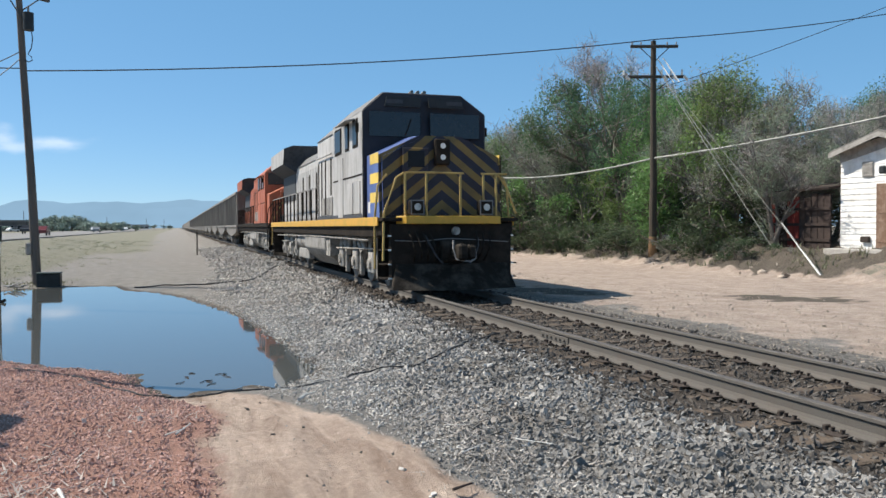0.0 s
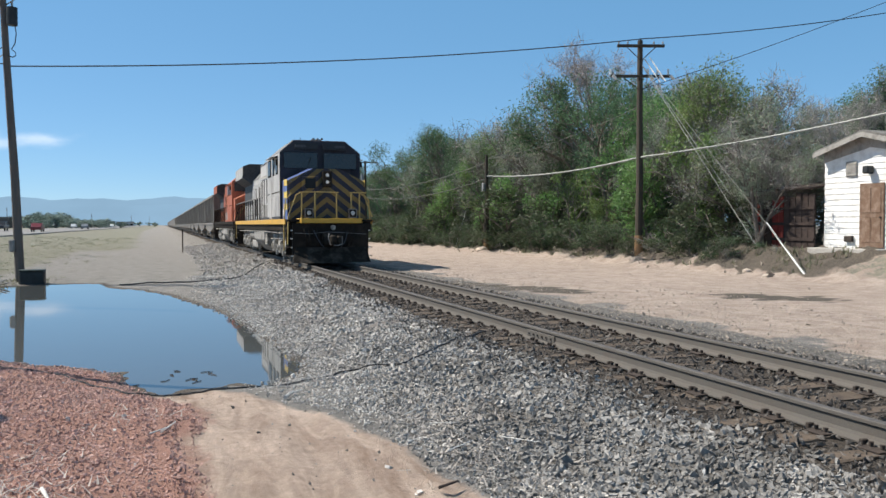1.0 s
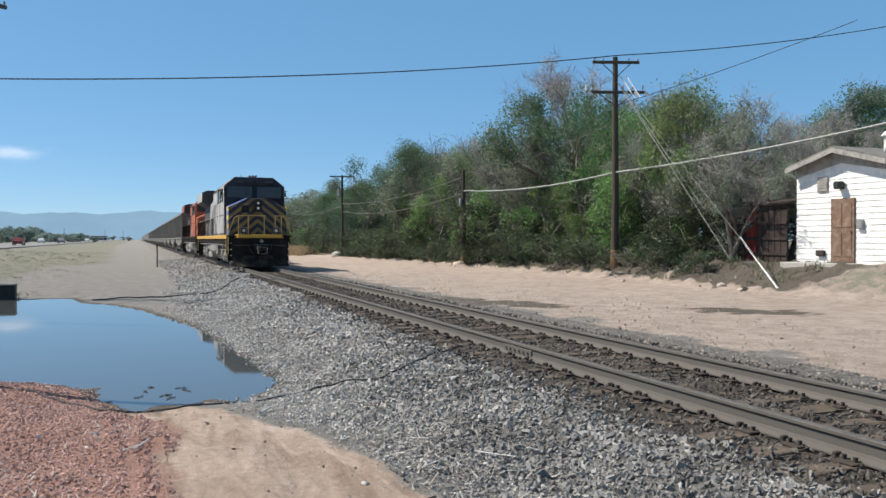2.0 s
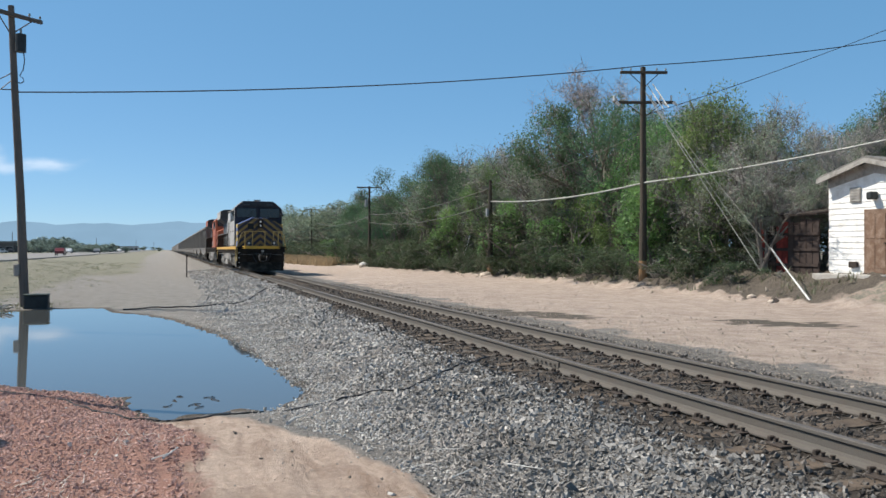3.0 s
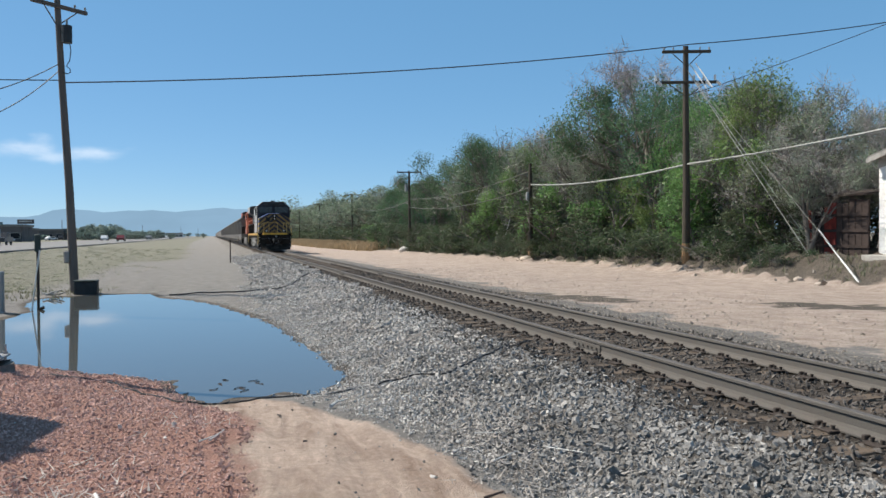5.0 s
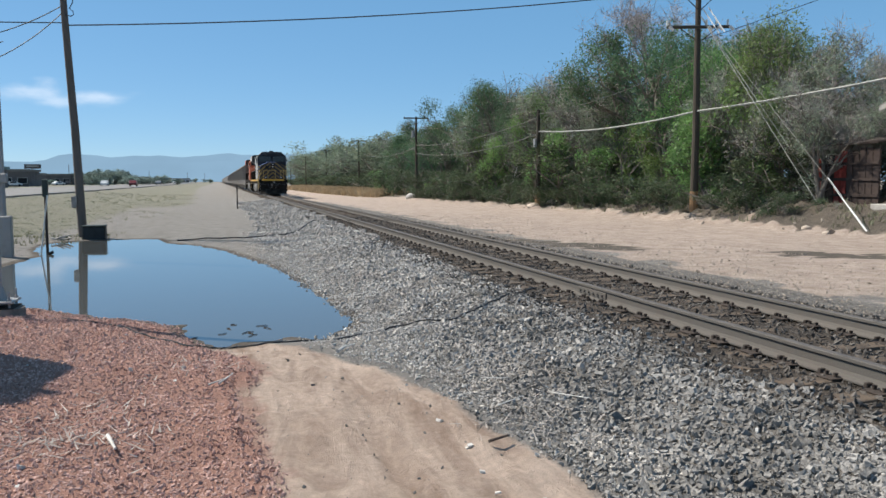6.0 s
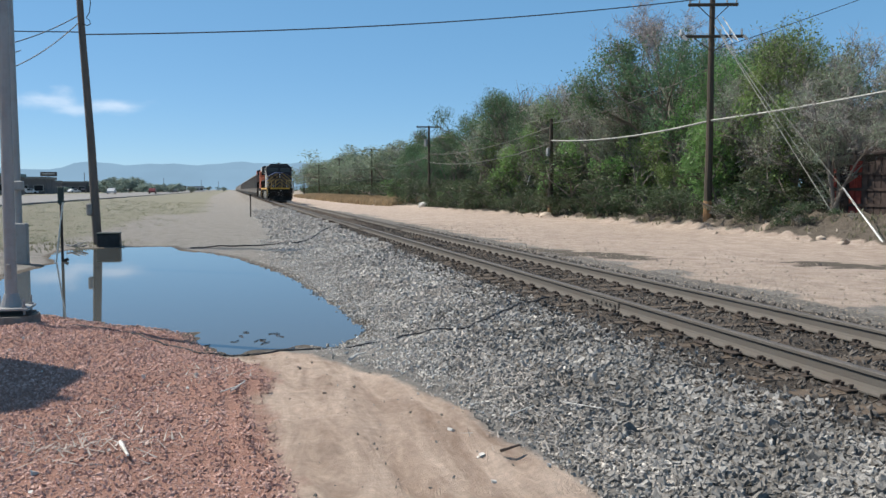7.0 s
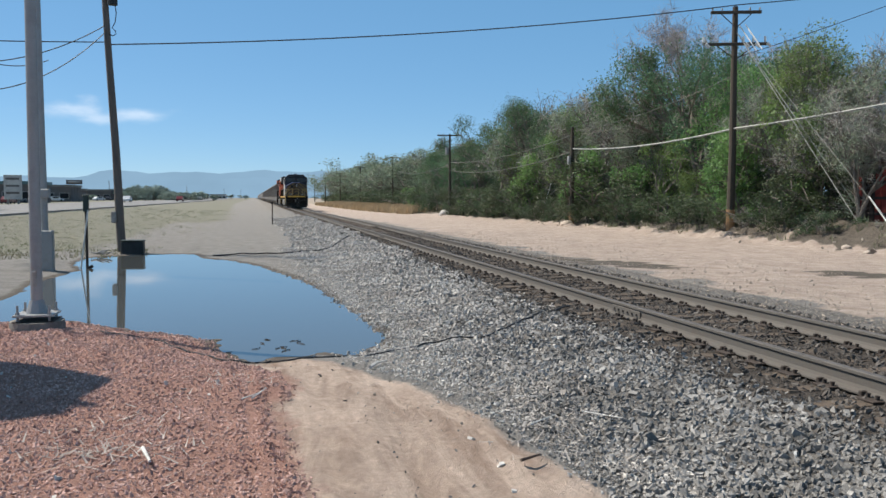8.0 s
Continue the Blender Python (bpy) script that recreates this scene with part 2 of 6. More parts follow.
DARK_BOX = mat("black_plastic", (0.022, 0.026, 0.028), 0.6, var=0.3, scale=5)
WHITE = mat("white_paint", (0.74, 0.73, 0.70), 0.7, var=0.2, scale=6, second=(0.5, 0.48, 0.45))
CLEAN_WHITE = mat("clean_white_plastic", (0.88, 0.88, 0.86), 0.5, var=0.06, scale=6)
SIDING = mat("white_painted_boards", (0.86, 0.85, 0.82), 0.75, var=0.15, scale=2.5, second=(0.62, 0.60, 0.56))
ROOFING = mat("grey_roof_felt", (0.20, 0.19, 0.175), 0.9, var=0.4, scale=4, bump=0.4)
FASCIA = mat("grey_fascia_board", (0.36, 0.34, 0.31), 0.85, var=0.3, scale=4)
OLDDOOR = mat("peeling_brown_door", (0.17, 0.105, 0.07), 0.85, var=0.5, scale=5, second=(0.30, 0.22, 0.17))
REDWOOD = mat("faded_red_boards", (0.22, 0.035, 0.028), 0.85, var=0.4, scale=4)
DARKWOOD = mat("dark_brown_boards", (0.05, 0.035, 0.03), 0.9, var=0.4, scale=4)
ASPHALT = mat("pale_asphalt", (0.26, 0.25, 0.24), 0.9, var=0.3, scale=0.6, fine=20)
BARK = mat("grey_bark", (0.17, 0.15, 0.13), 0.95, var=0.4, scale=6, bump=0.5, second=(0.10, 0.085, 0.07))
TWIG = mat("pale_dead_twigs", (0.34, 0.31, 0.29), 0.95, var=0.4, scale=6, bump=0)
LEAF_A = leaf_mat("dark_green_leaves", (0.115, 0.195, 0.10), (0.065, 0.115, 0.062))
LEAF_B = leaf_mat("fresh_green_leaves", (0.185, 0.295, 0.10), (0.11, 0.18, 0.068))
LEAF_C = leaf_mat("olive_grey_leaves", (0.27, 0.315, 0.225), (0.17, 0.205, 0.15))
DRY = leaf_mat("dry_grass", (0.46, 0.37, 0.22), (0.30, 0.24, 0.14))
# undergrowth leaves darkened in colour for the shade under the trees
LEAF_SHADED = leaf_mat("shade_dark_undergrowth", (0.075, 0.105, 0.055), (0.045, 0.062, 0.036))
# leaves of the far trees, paled and greyed to carry the air's haze
LEAF_HAZED = leaf_mat("haze_greyed_leaves", (0.20, 0.25, 0.17), (0.14, 0.18, 0.13))
DEADTWIG = mat("pinkish_dead_twigs", (0.39, 0.34, 0.32), 0.95, var=0.4, scale=6, bump=0)
STRAW = leaf_mat("bleached_straw", (0.66, 0.62, 0.55), (0.5, 0.46, 0.4))
RUBBLE = mat("pink_grey_rubble", (0.44, 0.37, 0.305), 0.9, var=0.7, scale=2, fine=60, second=(0.25, 0.21, 0.175), spec=0.2)
WEED = leaf_mat("weed_green", (0.19, 0.195, 0.125), (0.25, 0.23, 0.16))
HILL = haze_glow_mat("haze_painted_hills", (0.21, 0.335, 0.46))
# foliage beyond the road: distance haze is lightened into this bluish green
HAZE_FOLIAGE = mat("haze_lightened_foliage", (0.25, 0.31, 0.26), 0.9, var=0.6, scale=0.12, bump=0, fine=1.0, second=(0.15, 0.20, 0.17))
BLACK = mat("grimy_black", (0.022, 0.018, 0.015), 0.85, var=0.5, scale=3, second=(0.048, 0.038, 0.03), spec=0.08)
PLOW = mat("scuffed_black_steel", (0.02, 0.017, 0.014), 0.8, var=0.6, scale=2.0, second=(0.10, 0.085, 0.07), spec=0.08)
GRIME = mat("dusty_running_gear", (0.36, 0.34, 0.31), 0.9, var=0.8, scale=5, second=(0.045, 0.038, 0.033), spec=0.15)
TANK = mat("dirty_grey_tank", (0.29, 0.275, 0.255), 0.75, var=0.4, scale=2.5, second=(0.09, 0.08, 0.07))
SILVER = mat("weathered_silver_paint", (0.44, 0.425, 0.41), 0.6, var=0.4, scale=2.4, bump=0.05, second=(0.23, 0.21, 0.19), streak=0.3)
BLUE = mat("faded_blue_paint", (0.10, 0.15, 0.36), 0.45, var=0.2, scale=2, bump=0.05, second=(0.055, 0.085, 0.21))
NAVY = mat("dark_navy_paint", (0.024, 0.023, 0.031), 0.65, var=0.3, scale=2, bump=0.05)
YELLOW = mat("safety_yellow_paint", (0.60, 0.33, 0.045), 0.5, var=0.25, scale=3, bump=0.05, second=(0.42, 0.27, 0.04))
RAIL_YELLOW = mat("worn_rail_yellow", (0.52, 0.36, 0.12), 0.6, var=0.3, scale=5, bump=0.05, second=(0.28, 0.19, 0.07))
ORANGE = mat("faded_orange_paint", (0.37, 0.105, 0.05), 0.6, var=0.3, scale=1.8, bump=0.05, second=(0.26, 0.07, 0.038), streak=0.3)
CHEVRON = chevron_mat("chevron_paint", (0.022, 0.018, 0.034), (0.23, 0.142, 0.035))
GLASS = mat("dark_cab_glass", (0.010, 0.011, 0.014), 0.3, var=0.1, bump=0, spec=0.2)
RADIATOR = mat("dark_radiator_mesh", (0.055, 0.058, 0.065), 0.7, var=0.3, scale=8)
HOPPER = mat("dusty_dark_aluminium", (0.215, 0.195, 0.175), 0.65, metal=0.1, var=0.35, scale=1.2, second=(0.13, 0.112, 0.096), streak=0.35)
COAL = mat("coal", (0.018, 0.018, 0.02), 0.7, var=0.6, scale=3, bump=0.8, fine=8)
LAMP = glow("lit_headlight", (0.6, 0.59, 0.57), 0.12)
SOOTY = mat("sooty_roof_paint", (0.20, 0.195, 0.19), 0.7, var=0.4, scale=2, second=(0.10, 0.095, 0.09))
BRIGHT_YELLOW = mat("clean_yellow_paint", (0.72, 0.50, 0.09), 0.5, var=0.2, scale=3, bump=0.05, second=(0.55, 0.38, 0.08))
SHIELD = mat("windshield_glass", (0.014, 0.016, 0.02), 0.08, var=0.1, bump=0, spec=0.5)
LENS = mat("lamp_glass", (0.55, 0.55, 0.52), 0.15, var=0.1, bump=0, spec=0.8)
SHACK = mat("dull_town_walls", (0.13, 0.115, 0.11), 0.9, var=0.5, scale=0.4)
SHOP_PALE = mat("pale_town_walls", (0.50, 0.47, 0.44), 0.9, var=0.2, scale=0.4)
TEAL = mat("teal_roof_band", (0.09, 0.16, 0.17), 0.6, var=0.2, scale=0.5)


# ---- shapes ----
def part(name, bm, material, parent=None, label=""):
    """Links a bmesh as one mesh object, under a thing where one is given."""
    me = bpy.data.meshes.new(name)
    bm.to_mesh(me)
    bm.free()
    return link(name, me, material, parent, label)


def link(name, me, material, parent=None, label=""):
    for one in material if isinstance(material, (list, tuple)) else [material]:
        if len(me.materials) < 4 and one.name not in me.materials:
            me.materials.append(one)
    ob = new(name, me)
    if parent is not None:
        ob.parent = parent
    if label:
        tagged(ob, label)
    return ob


def box(bm, lo, hi, bevel=0.0):
    c = [(a + b) / 2 for a, b in zip(lo, hi)]
    s = [abs(b - a) for a, b in zip(lo, hi)]
    r = bmesh.ops.create_cube(bm, size=1, matrix=Matrix.Translation(c) @ Matrix.Diagonal((*s, 1)))
    if bevel:
        edges = list({e for v in r["verts"] for e in v.link_edges})
        bmesh.ops.bevel(bm, geom=edges, offset=bevel, segments=1, affect="EDGES")
    return bm


def boxed(lo, hi, bevel=0.0):
    return box(bmesh.new(), lo, hi, bevel)


def tube(bm, a, b, r0, r1=None, n=8):
    a, b = Vector(a), Vector(b)
    d = b - a
    m = Matrix.Translation((a + b) / 2) @ d.to_track_quat("Z", "Y").to_matrix().to_4x4()
    bmesh.ops.create_cone(bm, cap_ends=True, segments=n, radius1=r0, radius2=r0 if r1 is None else r1, depth=d.length, matrix=m)
    return bm


def rod(a, b, r0, r1=None, n=8):
    return tube(bmesh.new(), a, b, r0, r1, n)


def prism(bm, outline, axis, lo, hi):
    """An outline in the other two axes, drawn along one axis from lo to hi."""
    def at(p, w):
        return {"x": (w, *p), "y": (p[0], w, p[1]), "z": (*p, w)}[axis]
    a = [bm.verts.new(at(p, lo)) for p in outline]
    b = [bm.verts.new(at(p, hi)) for p in outline]
    bm.faces.new(a)
    bm.faces.new(b[::-1])
    for i in range(len(a)):
        j = (i + 1) % len(a)
        bm.faces.new((a[i], b[i], b[j], a[j]))
    bmesh.ops.recalc_face_normals(bm, faces=bm.faces)
    return bm


def prismed(outline, axis, lo, hi, bevel=0.0):
    bm = prism(bmesh.new(), outline, axis, lo, hi)
    if bevel:
        bmesh.ops.bevel(bm, geom=list(bm.edges), offset=bevel, segments=1, affect="EDGES")
    return bm


def thing(name, label, category, group="", at=(0, 0, 0)):
    ob = new(name)
    ob.empty_display_size = 0.2
    ob.location = at
    return tagged(ob, label, category, group)


def arrays(name, verts, faces):
    """A mesh from arrays of corners and of equal faces."""
    me = bpy.data.meshes.new(name)
    verts, faces = np.asarray(verts, np.float32), np.asarray(faces, np.int32)
    me.vertices.add(len(verts))
    me.vertices.foreach_set("co", verts.ravel())
    me.loops.add(faces.size)
    me.loops.foreach_set("vertex_index", faces.ravel())
    me.polygons.add(len(faces))
    me.polygons.foreach_set("loop_start", np.arange(len(faces), dtype=np.int32) * faces.shape[1])
    me.update(calc_edges=True)
    me.polygons.foreach_set("use_smooth", np.zeros(len(faces), bool))
    return me


def cable(name, a, b, sag, r, material, label, category="cable", steps=24):
    """A hanging wire from a to b."""
    bm = bmesh.new()
    a, b = Vector(a), Vector(b)
    pts = [a.lerp(b, i / steps) - Vector((0, 0, 4 * sag * (i / steps) * (1 - i / steps))) for i in range(steps + 1)]
    strand(bm, pts, r)
    return tagged(part(name, bm, material), label, category)


def strand(bm, pts, r, n=5):
    rings = []
    for i, p in enumerate(pts):
        d = (pts[min(i + 1, len(pts) - 1)] - pts[max(i - 1, 0)]).normalized()
        u = d.orthogonal().normalized() if abs(d.z) > 0.9 else d.cross(Vector((0, 0, 1))).normalized()
        w = u.cross(d)
        rings.append([bm.verts.new(p + (u * math.cos(2 * math.pi * k / n) + w * math.sin(2 * math.pi * k / n)) * r) for k in range(n)])
    for a, b in zip(rings, rings[1:]):
        for k in range(n):
            bm.faces.new((a[k], b[k], b[(k + 1) % n], a[(k + 1) % n]))
    return bm


# ---- the lie of the land ----
TRACK_X, RAIL_Z = 5.6, 0.445
PUDDLE = np.array([(-9, 14.5), (-6.5, 16.0), (-4.45, 15.9), (-4.4, 17.0), (-4.7, 19.2), (-4.5, 20.5), (-4.3, 22.2), (-4.9, 24.4), (-5.0, 26.6), (-4.3, 27.4), (-3.6, 27.6), (-2.7, 27.95), (-1.9, 27.8), (-1.55, 25.9), (-0.67, 24.6), (0.05, 22.85),
                   (0.7, 19.9), (1.12, 18.05), (1.31, 16.5), (1.44, 14.5), (1.56, 13.35), (1.62, 12.1), (1.68, 11.2), (1.69, 10.55), (1.57, 10.05), (1.31, 9.75), (0.95, 9.6), (0.7, 9.7), (0.3, 9.55), (0.1, 9.3), (-0.09, 9.42), (-0.25, 9.75),
                   (-0.42, 10.1), (-0.51, 10.65), (-0.6, 11.0), (-0.9, 11.35), (-1.54, 11.8), (-2.0, 12.3), (-2.4, 12.75), (-2.9, 13.15), (-6, 13.0)])
RED = np.array([(-14, 14.0), (-6, 12.6), (-3.0, 13.1), (-2.4, 12.75), (-1.54, 11.8), (-0.9, 11.35), (-0.5, 10.6), (-0.3, 9.7), (-0.02, 8.7), (0.19, 8.0), (0.32, 7.3), (0.16, 6.5), (0.22, 5.4), (0.3, 4.5), (0.3, -8), (-14, -8)])
SAND = np.array([(-0.1, 9.4), (0.45, 9.3), (0.75, 8.5), (1.05, 7.75), (1.4, 7.05), (1.62, 6.4), (1.7, 5.7), (1.78, 4.9), (1.95, 4.2), (2.4, -8), (0.0, -8), (0.0, 5)])


def inside(poly, x, y):
    """Metres inside a polygon (negative: outside), for arrays of places."""
    d2 = np.full(x.shape, 1e18)
    odd = np.zeros(x.shape, bool)
    for (ax, ay), (bx, by) in zip(poly, np.roll(poly, -1, 0)):
        ex, ey = bx - ax, by - ay
        u = np.clip(((x - ax) * ex + (y - ay) * ey) / (ex * ex + ey * ey), 0, 1)
        d2 = np.minimum(d2, (x - ax - u * ex) ** 2 + (y - ay - u * ey) ** 2)
        if by != ay:
            odd ^= ((ay > y) != (by > y)) & (x < ex * (y - ay) / ey + ax)
    return np.sqrt(d2) * np.where(odd, 1, -1)


def ease(a, b, v):
    u = np.clip((v - a) / (b - a), 0, 1)
    return u * u * (3 - 2 * u)


def waves(x, y, seed, size):
    """Soft uneven noise between about -1 and 1."""
    rs = np.random.RandomState(seed)
    out = np.zeros(np.shape(x))
    for i in range(7):
        a, p = rs.uniform(0, 6.28, 2)
        f = rs.uniform(0.6, 2.2) / size
        out += np.sin((x * math.cos(a) + y * math.sin(a)) * f * 6.28 + p)
    return out / 3.2


def height(x, y):
    x, y = np.asarray(x, float), np.asarray(y, float)
    near = 0.16 - 0.10 * ease(9, 22, y) + 0.02 * waves(x, y, 3, 1.6) * ease(60, 20, y)
    path = ease(-0.3, 0.3, inside(SAND, x, y))
    near = near + path * (0.022 * waves(x * 2.2, y * 0.8, 14, 0.8) + 0.012 * waves(x, y, 15, 0.35) - 0.03 * np.exp(-((x - 0.75 - 0.05 * y) / 0.12) ** 2))
    left = near + 0.40 * ease(-8, -17, x) * ease(-30, 10, y)
    left = left + 0.04 * ease(-3, -6, x) * waves(x, y, 5, 3.0)
    wet = inside(PUDDLE, x + 0.07 * waves(x, y, 8, 0.7), y + 0.10 * waves(x, y, 9, 0.9))
    left = np.where(wet > 0, -0.12 * ease(0, 0.7, wet), 0.012 * ease(0, -0.1, wet) + (left - 0.012) * ease(0.0, -1.4, wet))
    bed = 0.245 * ease(1.52, 3.9, x) - 0.3 * ease(1.78, 1.38, x) + 0.012 * waves(x, y, 6, 0.9) * ease(1.4, 2.0, x)
    right = 0.23 - 0.45 * ease(30, 150, y) + 0.015 * waves(x, y, 4, 2.0)
    bank = ease(17.3, 21.3, x) * (0.75 - 0.5 * ease(28, 48, y)) + 0.12 * ease(17.0, 18.5, x) * (0.6 + waves(x, y, 12, 1.2))
    right = right + bank
    rim = ease(7.1, 8.2, x)
    return np.where(x < TRACK_X, np.maximum(left, bed), (0.245 + 0.01 * waves(x, y, 6, 0.9)) * (1 - rim) + right * rim)


def h1(x, y):
    return float(height(np.array([x]), np.array([y]))[0])


def build_ground():
    def steps(spans):
        out = [spans[0][0]]
        for a, b, s in spans:
            k = max(1, round((b - a) / s))
            out += [a + (b - a) * i / k for i in range(1, k + 1)]
        return np.array(out)
    xs = steps([(-4800, -800, 1000), (-800, -100, 100), (-100, -20, 6), (-20, -6, 0.6), (-6, 9, 0.1), (9, 24, 0.35), (24, 60, 4), (60, 400, 60), (400, 4800, 1000)])
    ys = steps([(-4800, -400, 1000), (-400, -40, 60), (-40, 1, 4), (1, 15, 0.1), (15, 30, 0.16), (30, 70, 0.6), (70, 200, 4), (200, 800, 40), (800, 4800, 500)])
    gx, gy = np.meshgrid(xs, ys)
    x, y = gx.ravel(), gy.ravel()
    z = height(x, y)
    w = len(xs)
    i = np.arange(len(xs) * len(ys)).reshape(len(ys), w)[:-1, :-1].ravel()
    me = arrays("ground", np.stack([x, y, z], 1), np.stack([i, i + 1, i + w + 1, i + w], 1))
    me.polygons.foreach_set("use_smooth", np.ones(len(me.polygons), bool))
    red, sand, wet = inside(RED, x, y), inside(SAND, x, y), inside(PUDDLE, x, y)
    masks = {
        "red": 0.5 + np.clip(red / 1.2, -0.5, 0.5),
        "sand": 0.5 + np.clip(sand / 0.5, -0.5, 0.5),
        "dirt": 0.2 * (x > 7.3) + 0.8 * ease(7.3, 9.6, x + 0.7 * waves(x, y, 21, 3)),
        "ballast": ease(1.3, 2.4, x + 0.2 * waves(x, y, 22, 2)) * ease(8.7, 7.6, x) * ease(0.1, -0.25, sand) * (1 - 0.5 * ease(16, 40, y) * (x < 4.2)),
        "grass": 0.82 * np.maximum(ease(-3.5, -7.0, x) * ease(20, 34, y), 0.9 * ease(2.5, -3.0, x + 0.02 * y) * ease(45, 70, y)) + 0.5 * ease(17.6, 18.6, x),
        "damp_and_shade": np.maximum.reduce([1.1 * np.exp(-((x - 13.0 + 0.35 * waves(x, y, 41, 1.5)) / 1.3) ** 2 - ((y - 14.9 + 0.5 * waves(x, y, 42, 1.2) + 0.8 * (x - 13)) / 1.05) ** 2), 1.1 * np.exp(-((x - 8.6 + (y - 19.4) * 0.45 + 0.4 * waves(x, y, 43, 1.4)) / 0.85) ** 2 - ((y - 19.6) / 2.8) ** 2),
                                   # wet puddle rim; then leaf litter with the trees' shade put into its colour
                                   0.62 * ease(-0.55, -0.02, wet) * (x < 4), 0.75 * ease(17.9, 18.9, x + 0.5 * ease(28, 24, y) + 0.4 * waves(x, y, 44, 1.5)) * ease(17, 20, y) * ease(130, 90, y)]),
        "grime": ease(3.75, 4.45, x + 0.2 * waves(x, y, 51, 1.2)) * ease(7.6, 7.1, x),
    }
    for name, v in masks.items():
        me.attributes.new(name, "FLOAT", "POINT").data.foreach_set("value", np.asarray(v, np.float32))
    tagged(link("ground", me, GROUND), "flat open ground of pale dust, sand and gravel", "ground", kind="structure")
    bm = bmesh.new()
    bm.faces.new([bm.verts.new(p) for p in ((-9.2, 8.9, 0.0), (2.0, 8.9, 0.0), (2.0, 28.4, 0.0), (-9.2, 28.4, 0.0))])
    tagged(part("water", bm, WATER), "still muddy puddle that mirrors the sky", "puddle", kind="structure")


build_ground()


# ---- the track ----
def rail_outline(cx):
    half = [(0.076, 0.0), (0.076, 0.014), (0.032, 0.04), (0.019, 0.065), (0.019, 0.134), (0.0375, 0.148), (0.0375, 0.172), (0.030, 0.18)]
    pts = [(-px, pz) for px, pz in half] + [(px, pz) for px, pz in half[::-1]]
    return [(cx + px, RAIL_Z - 0.18 + pz) for px, pz in pts]


def build_track():
    track = tagged(new("track"), "single railway track on timber ties in ballast", "railway track", kind="structure")
    for cx in (TRACK_X - 0.752, TRACK_X + 0.752):
        bm = bmesh.new()
        o = rail_outline(cx)
        cuts = [-60, 10.02, 31.5, 43.3, 1200]
        ys = [-60, -20, 0, 6, 12, 20, 30, 45, 70, 120, 250, 1200]
        rings = [[bm.verts.new((px, yy, pz)) for px, pz in o] for yy in ys]
        for a, b in zip(rings, rings[1:]):
            for i in range(len(o)):
                j = (i + 1) % len(o)
                f = bm.faces.new((a[i], a[j], b[j], b[i]))
                f.material_index = 1 if i in (6, 7, 8) else 0
        bmesh.ops.recalc_face_normals(bm, faces=bm.faces)
        rail = part("rail", bm, [RAIL, RAIL_TOP], track, "grey-brown steel rail with worn head")
        for jy in cuts[1:-1]:
            if cx < TRACK_X or jy > 20:
                bar = bmesh.new()
                for s in (-1, 1):
                    box(bar, (cx + s * 0.014, jy - 0.42, RAIL_Z - 0.145), (cx + s * 0.038, jy + 0.42, RAIL_Z - 0.05), 0.006)
                    for k in (-0.33, -0.2, -0.07, 0.07, 0.2, 0.33):
                        tube(bar, (cx + s * 0.036, jy + k, RAIL_Z - 0.095), (cx + s * 0.062, jy + k, RAIL_Z - 0.095), 0.017, n=6)
                part("joint_bar", bar, RAIL, rail, "bolted joint bar")
    rnd = random.Random(4)
    meshes = []
    for v in range(6):
        bm = boxed((-1.3, -0.112, -0.17), (1.3, 0.112, 0), 0.012)
        bmesh.ops.subdivide_edges(bm, edges=[e for e in bm.edges if abs(e.verts[0].co.x - e.verts[1].co.x) > 1], cuts=5)
        for q in bm.verts:
            q.co += Vector((rnd.uniform(-0.02, 0.02), rnd.uniform(-0.012, 0.012), rnd.uniform(-0.012, 0.008)))
        me = bpy.data.meshes.new("tie")
        bm.to_mesh(me)
        bm.free()
        me.materials.append(TIE)
        meshes.append(me)
    plate = boxed((-0.18, -0.1, 0), (0.18, 0.1, 0.016), 0.004)
    for sx in (-0.1, 0.1):
        for sy in (-0.05, 0.05):
            tube(plate, (sx, sy, 0.01), (sx, sy, 0.05), 0.014, 0.02, 6)
    for sx in (-0.07, 0.07):
        box(plate, (sx - 0.03, 0.125, -0.02), (sx + 0.03, 0.165, 0.045), 0.006)
    plate_me = bpy.data.meshes.new("tie_plate")
    plate.to_mesh(plate_me)
    plate.free()
    plate_me.materials.append(RUST)
    y, k = -3.0, 0
    while y < 145:
        t = new("tie", meshes[k % 6])
        t.parent = track
        t.location = (TRACK_X + rnd.uniform(-0.06, 0.06), y, RAIL_Z - 0.185 + rnd.uniform(-0.012, 0.004))
        t.rotation_euler = (0, rnd.uniform(-0.006, 0.006), rnd.uniform(-0.03, 0.03))
        if 2 < y < 45:
            for s in (-0.752, 0.752):
                p = new("tie_plate", plate_me)
                p.parent = track
                p.location = (TRACK_X + s, y, RAIL_Z - 0.183)
        y += rnd.uniform(0.47, 0.53)
        k += 1
    vs, fs = [], []
    while y < 700:
        b = len(vs)
        for dx in (-1.3, 1.3):
            for dy in (-0.11, 0.11):
                for dz in (-0.15, 0):
                    vs.append((TRACK_X + dx, y + dy, RAIL_Z - 0.185 + dz))
        fs += [(b + a, b + c, b + d, b + e) for a, c, d, e in ((0, 1, 3, 2), (4, 6, 7, 5), (0, 4, 5, 1), (2, 3, 7, 6), (1, 5, 7, 3))]
        y += 0.5
    tagged(link("far_ties", arrays("far_ties", vs, fs), TIE, track), kind="stuff")


build_track()


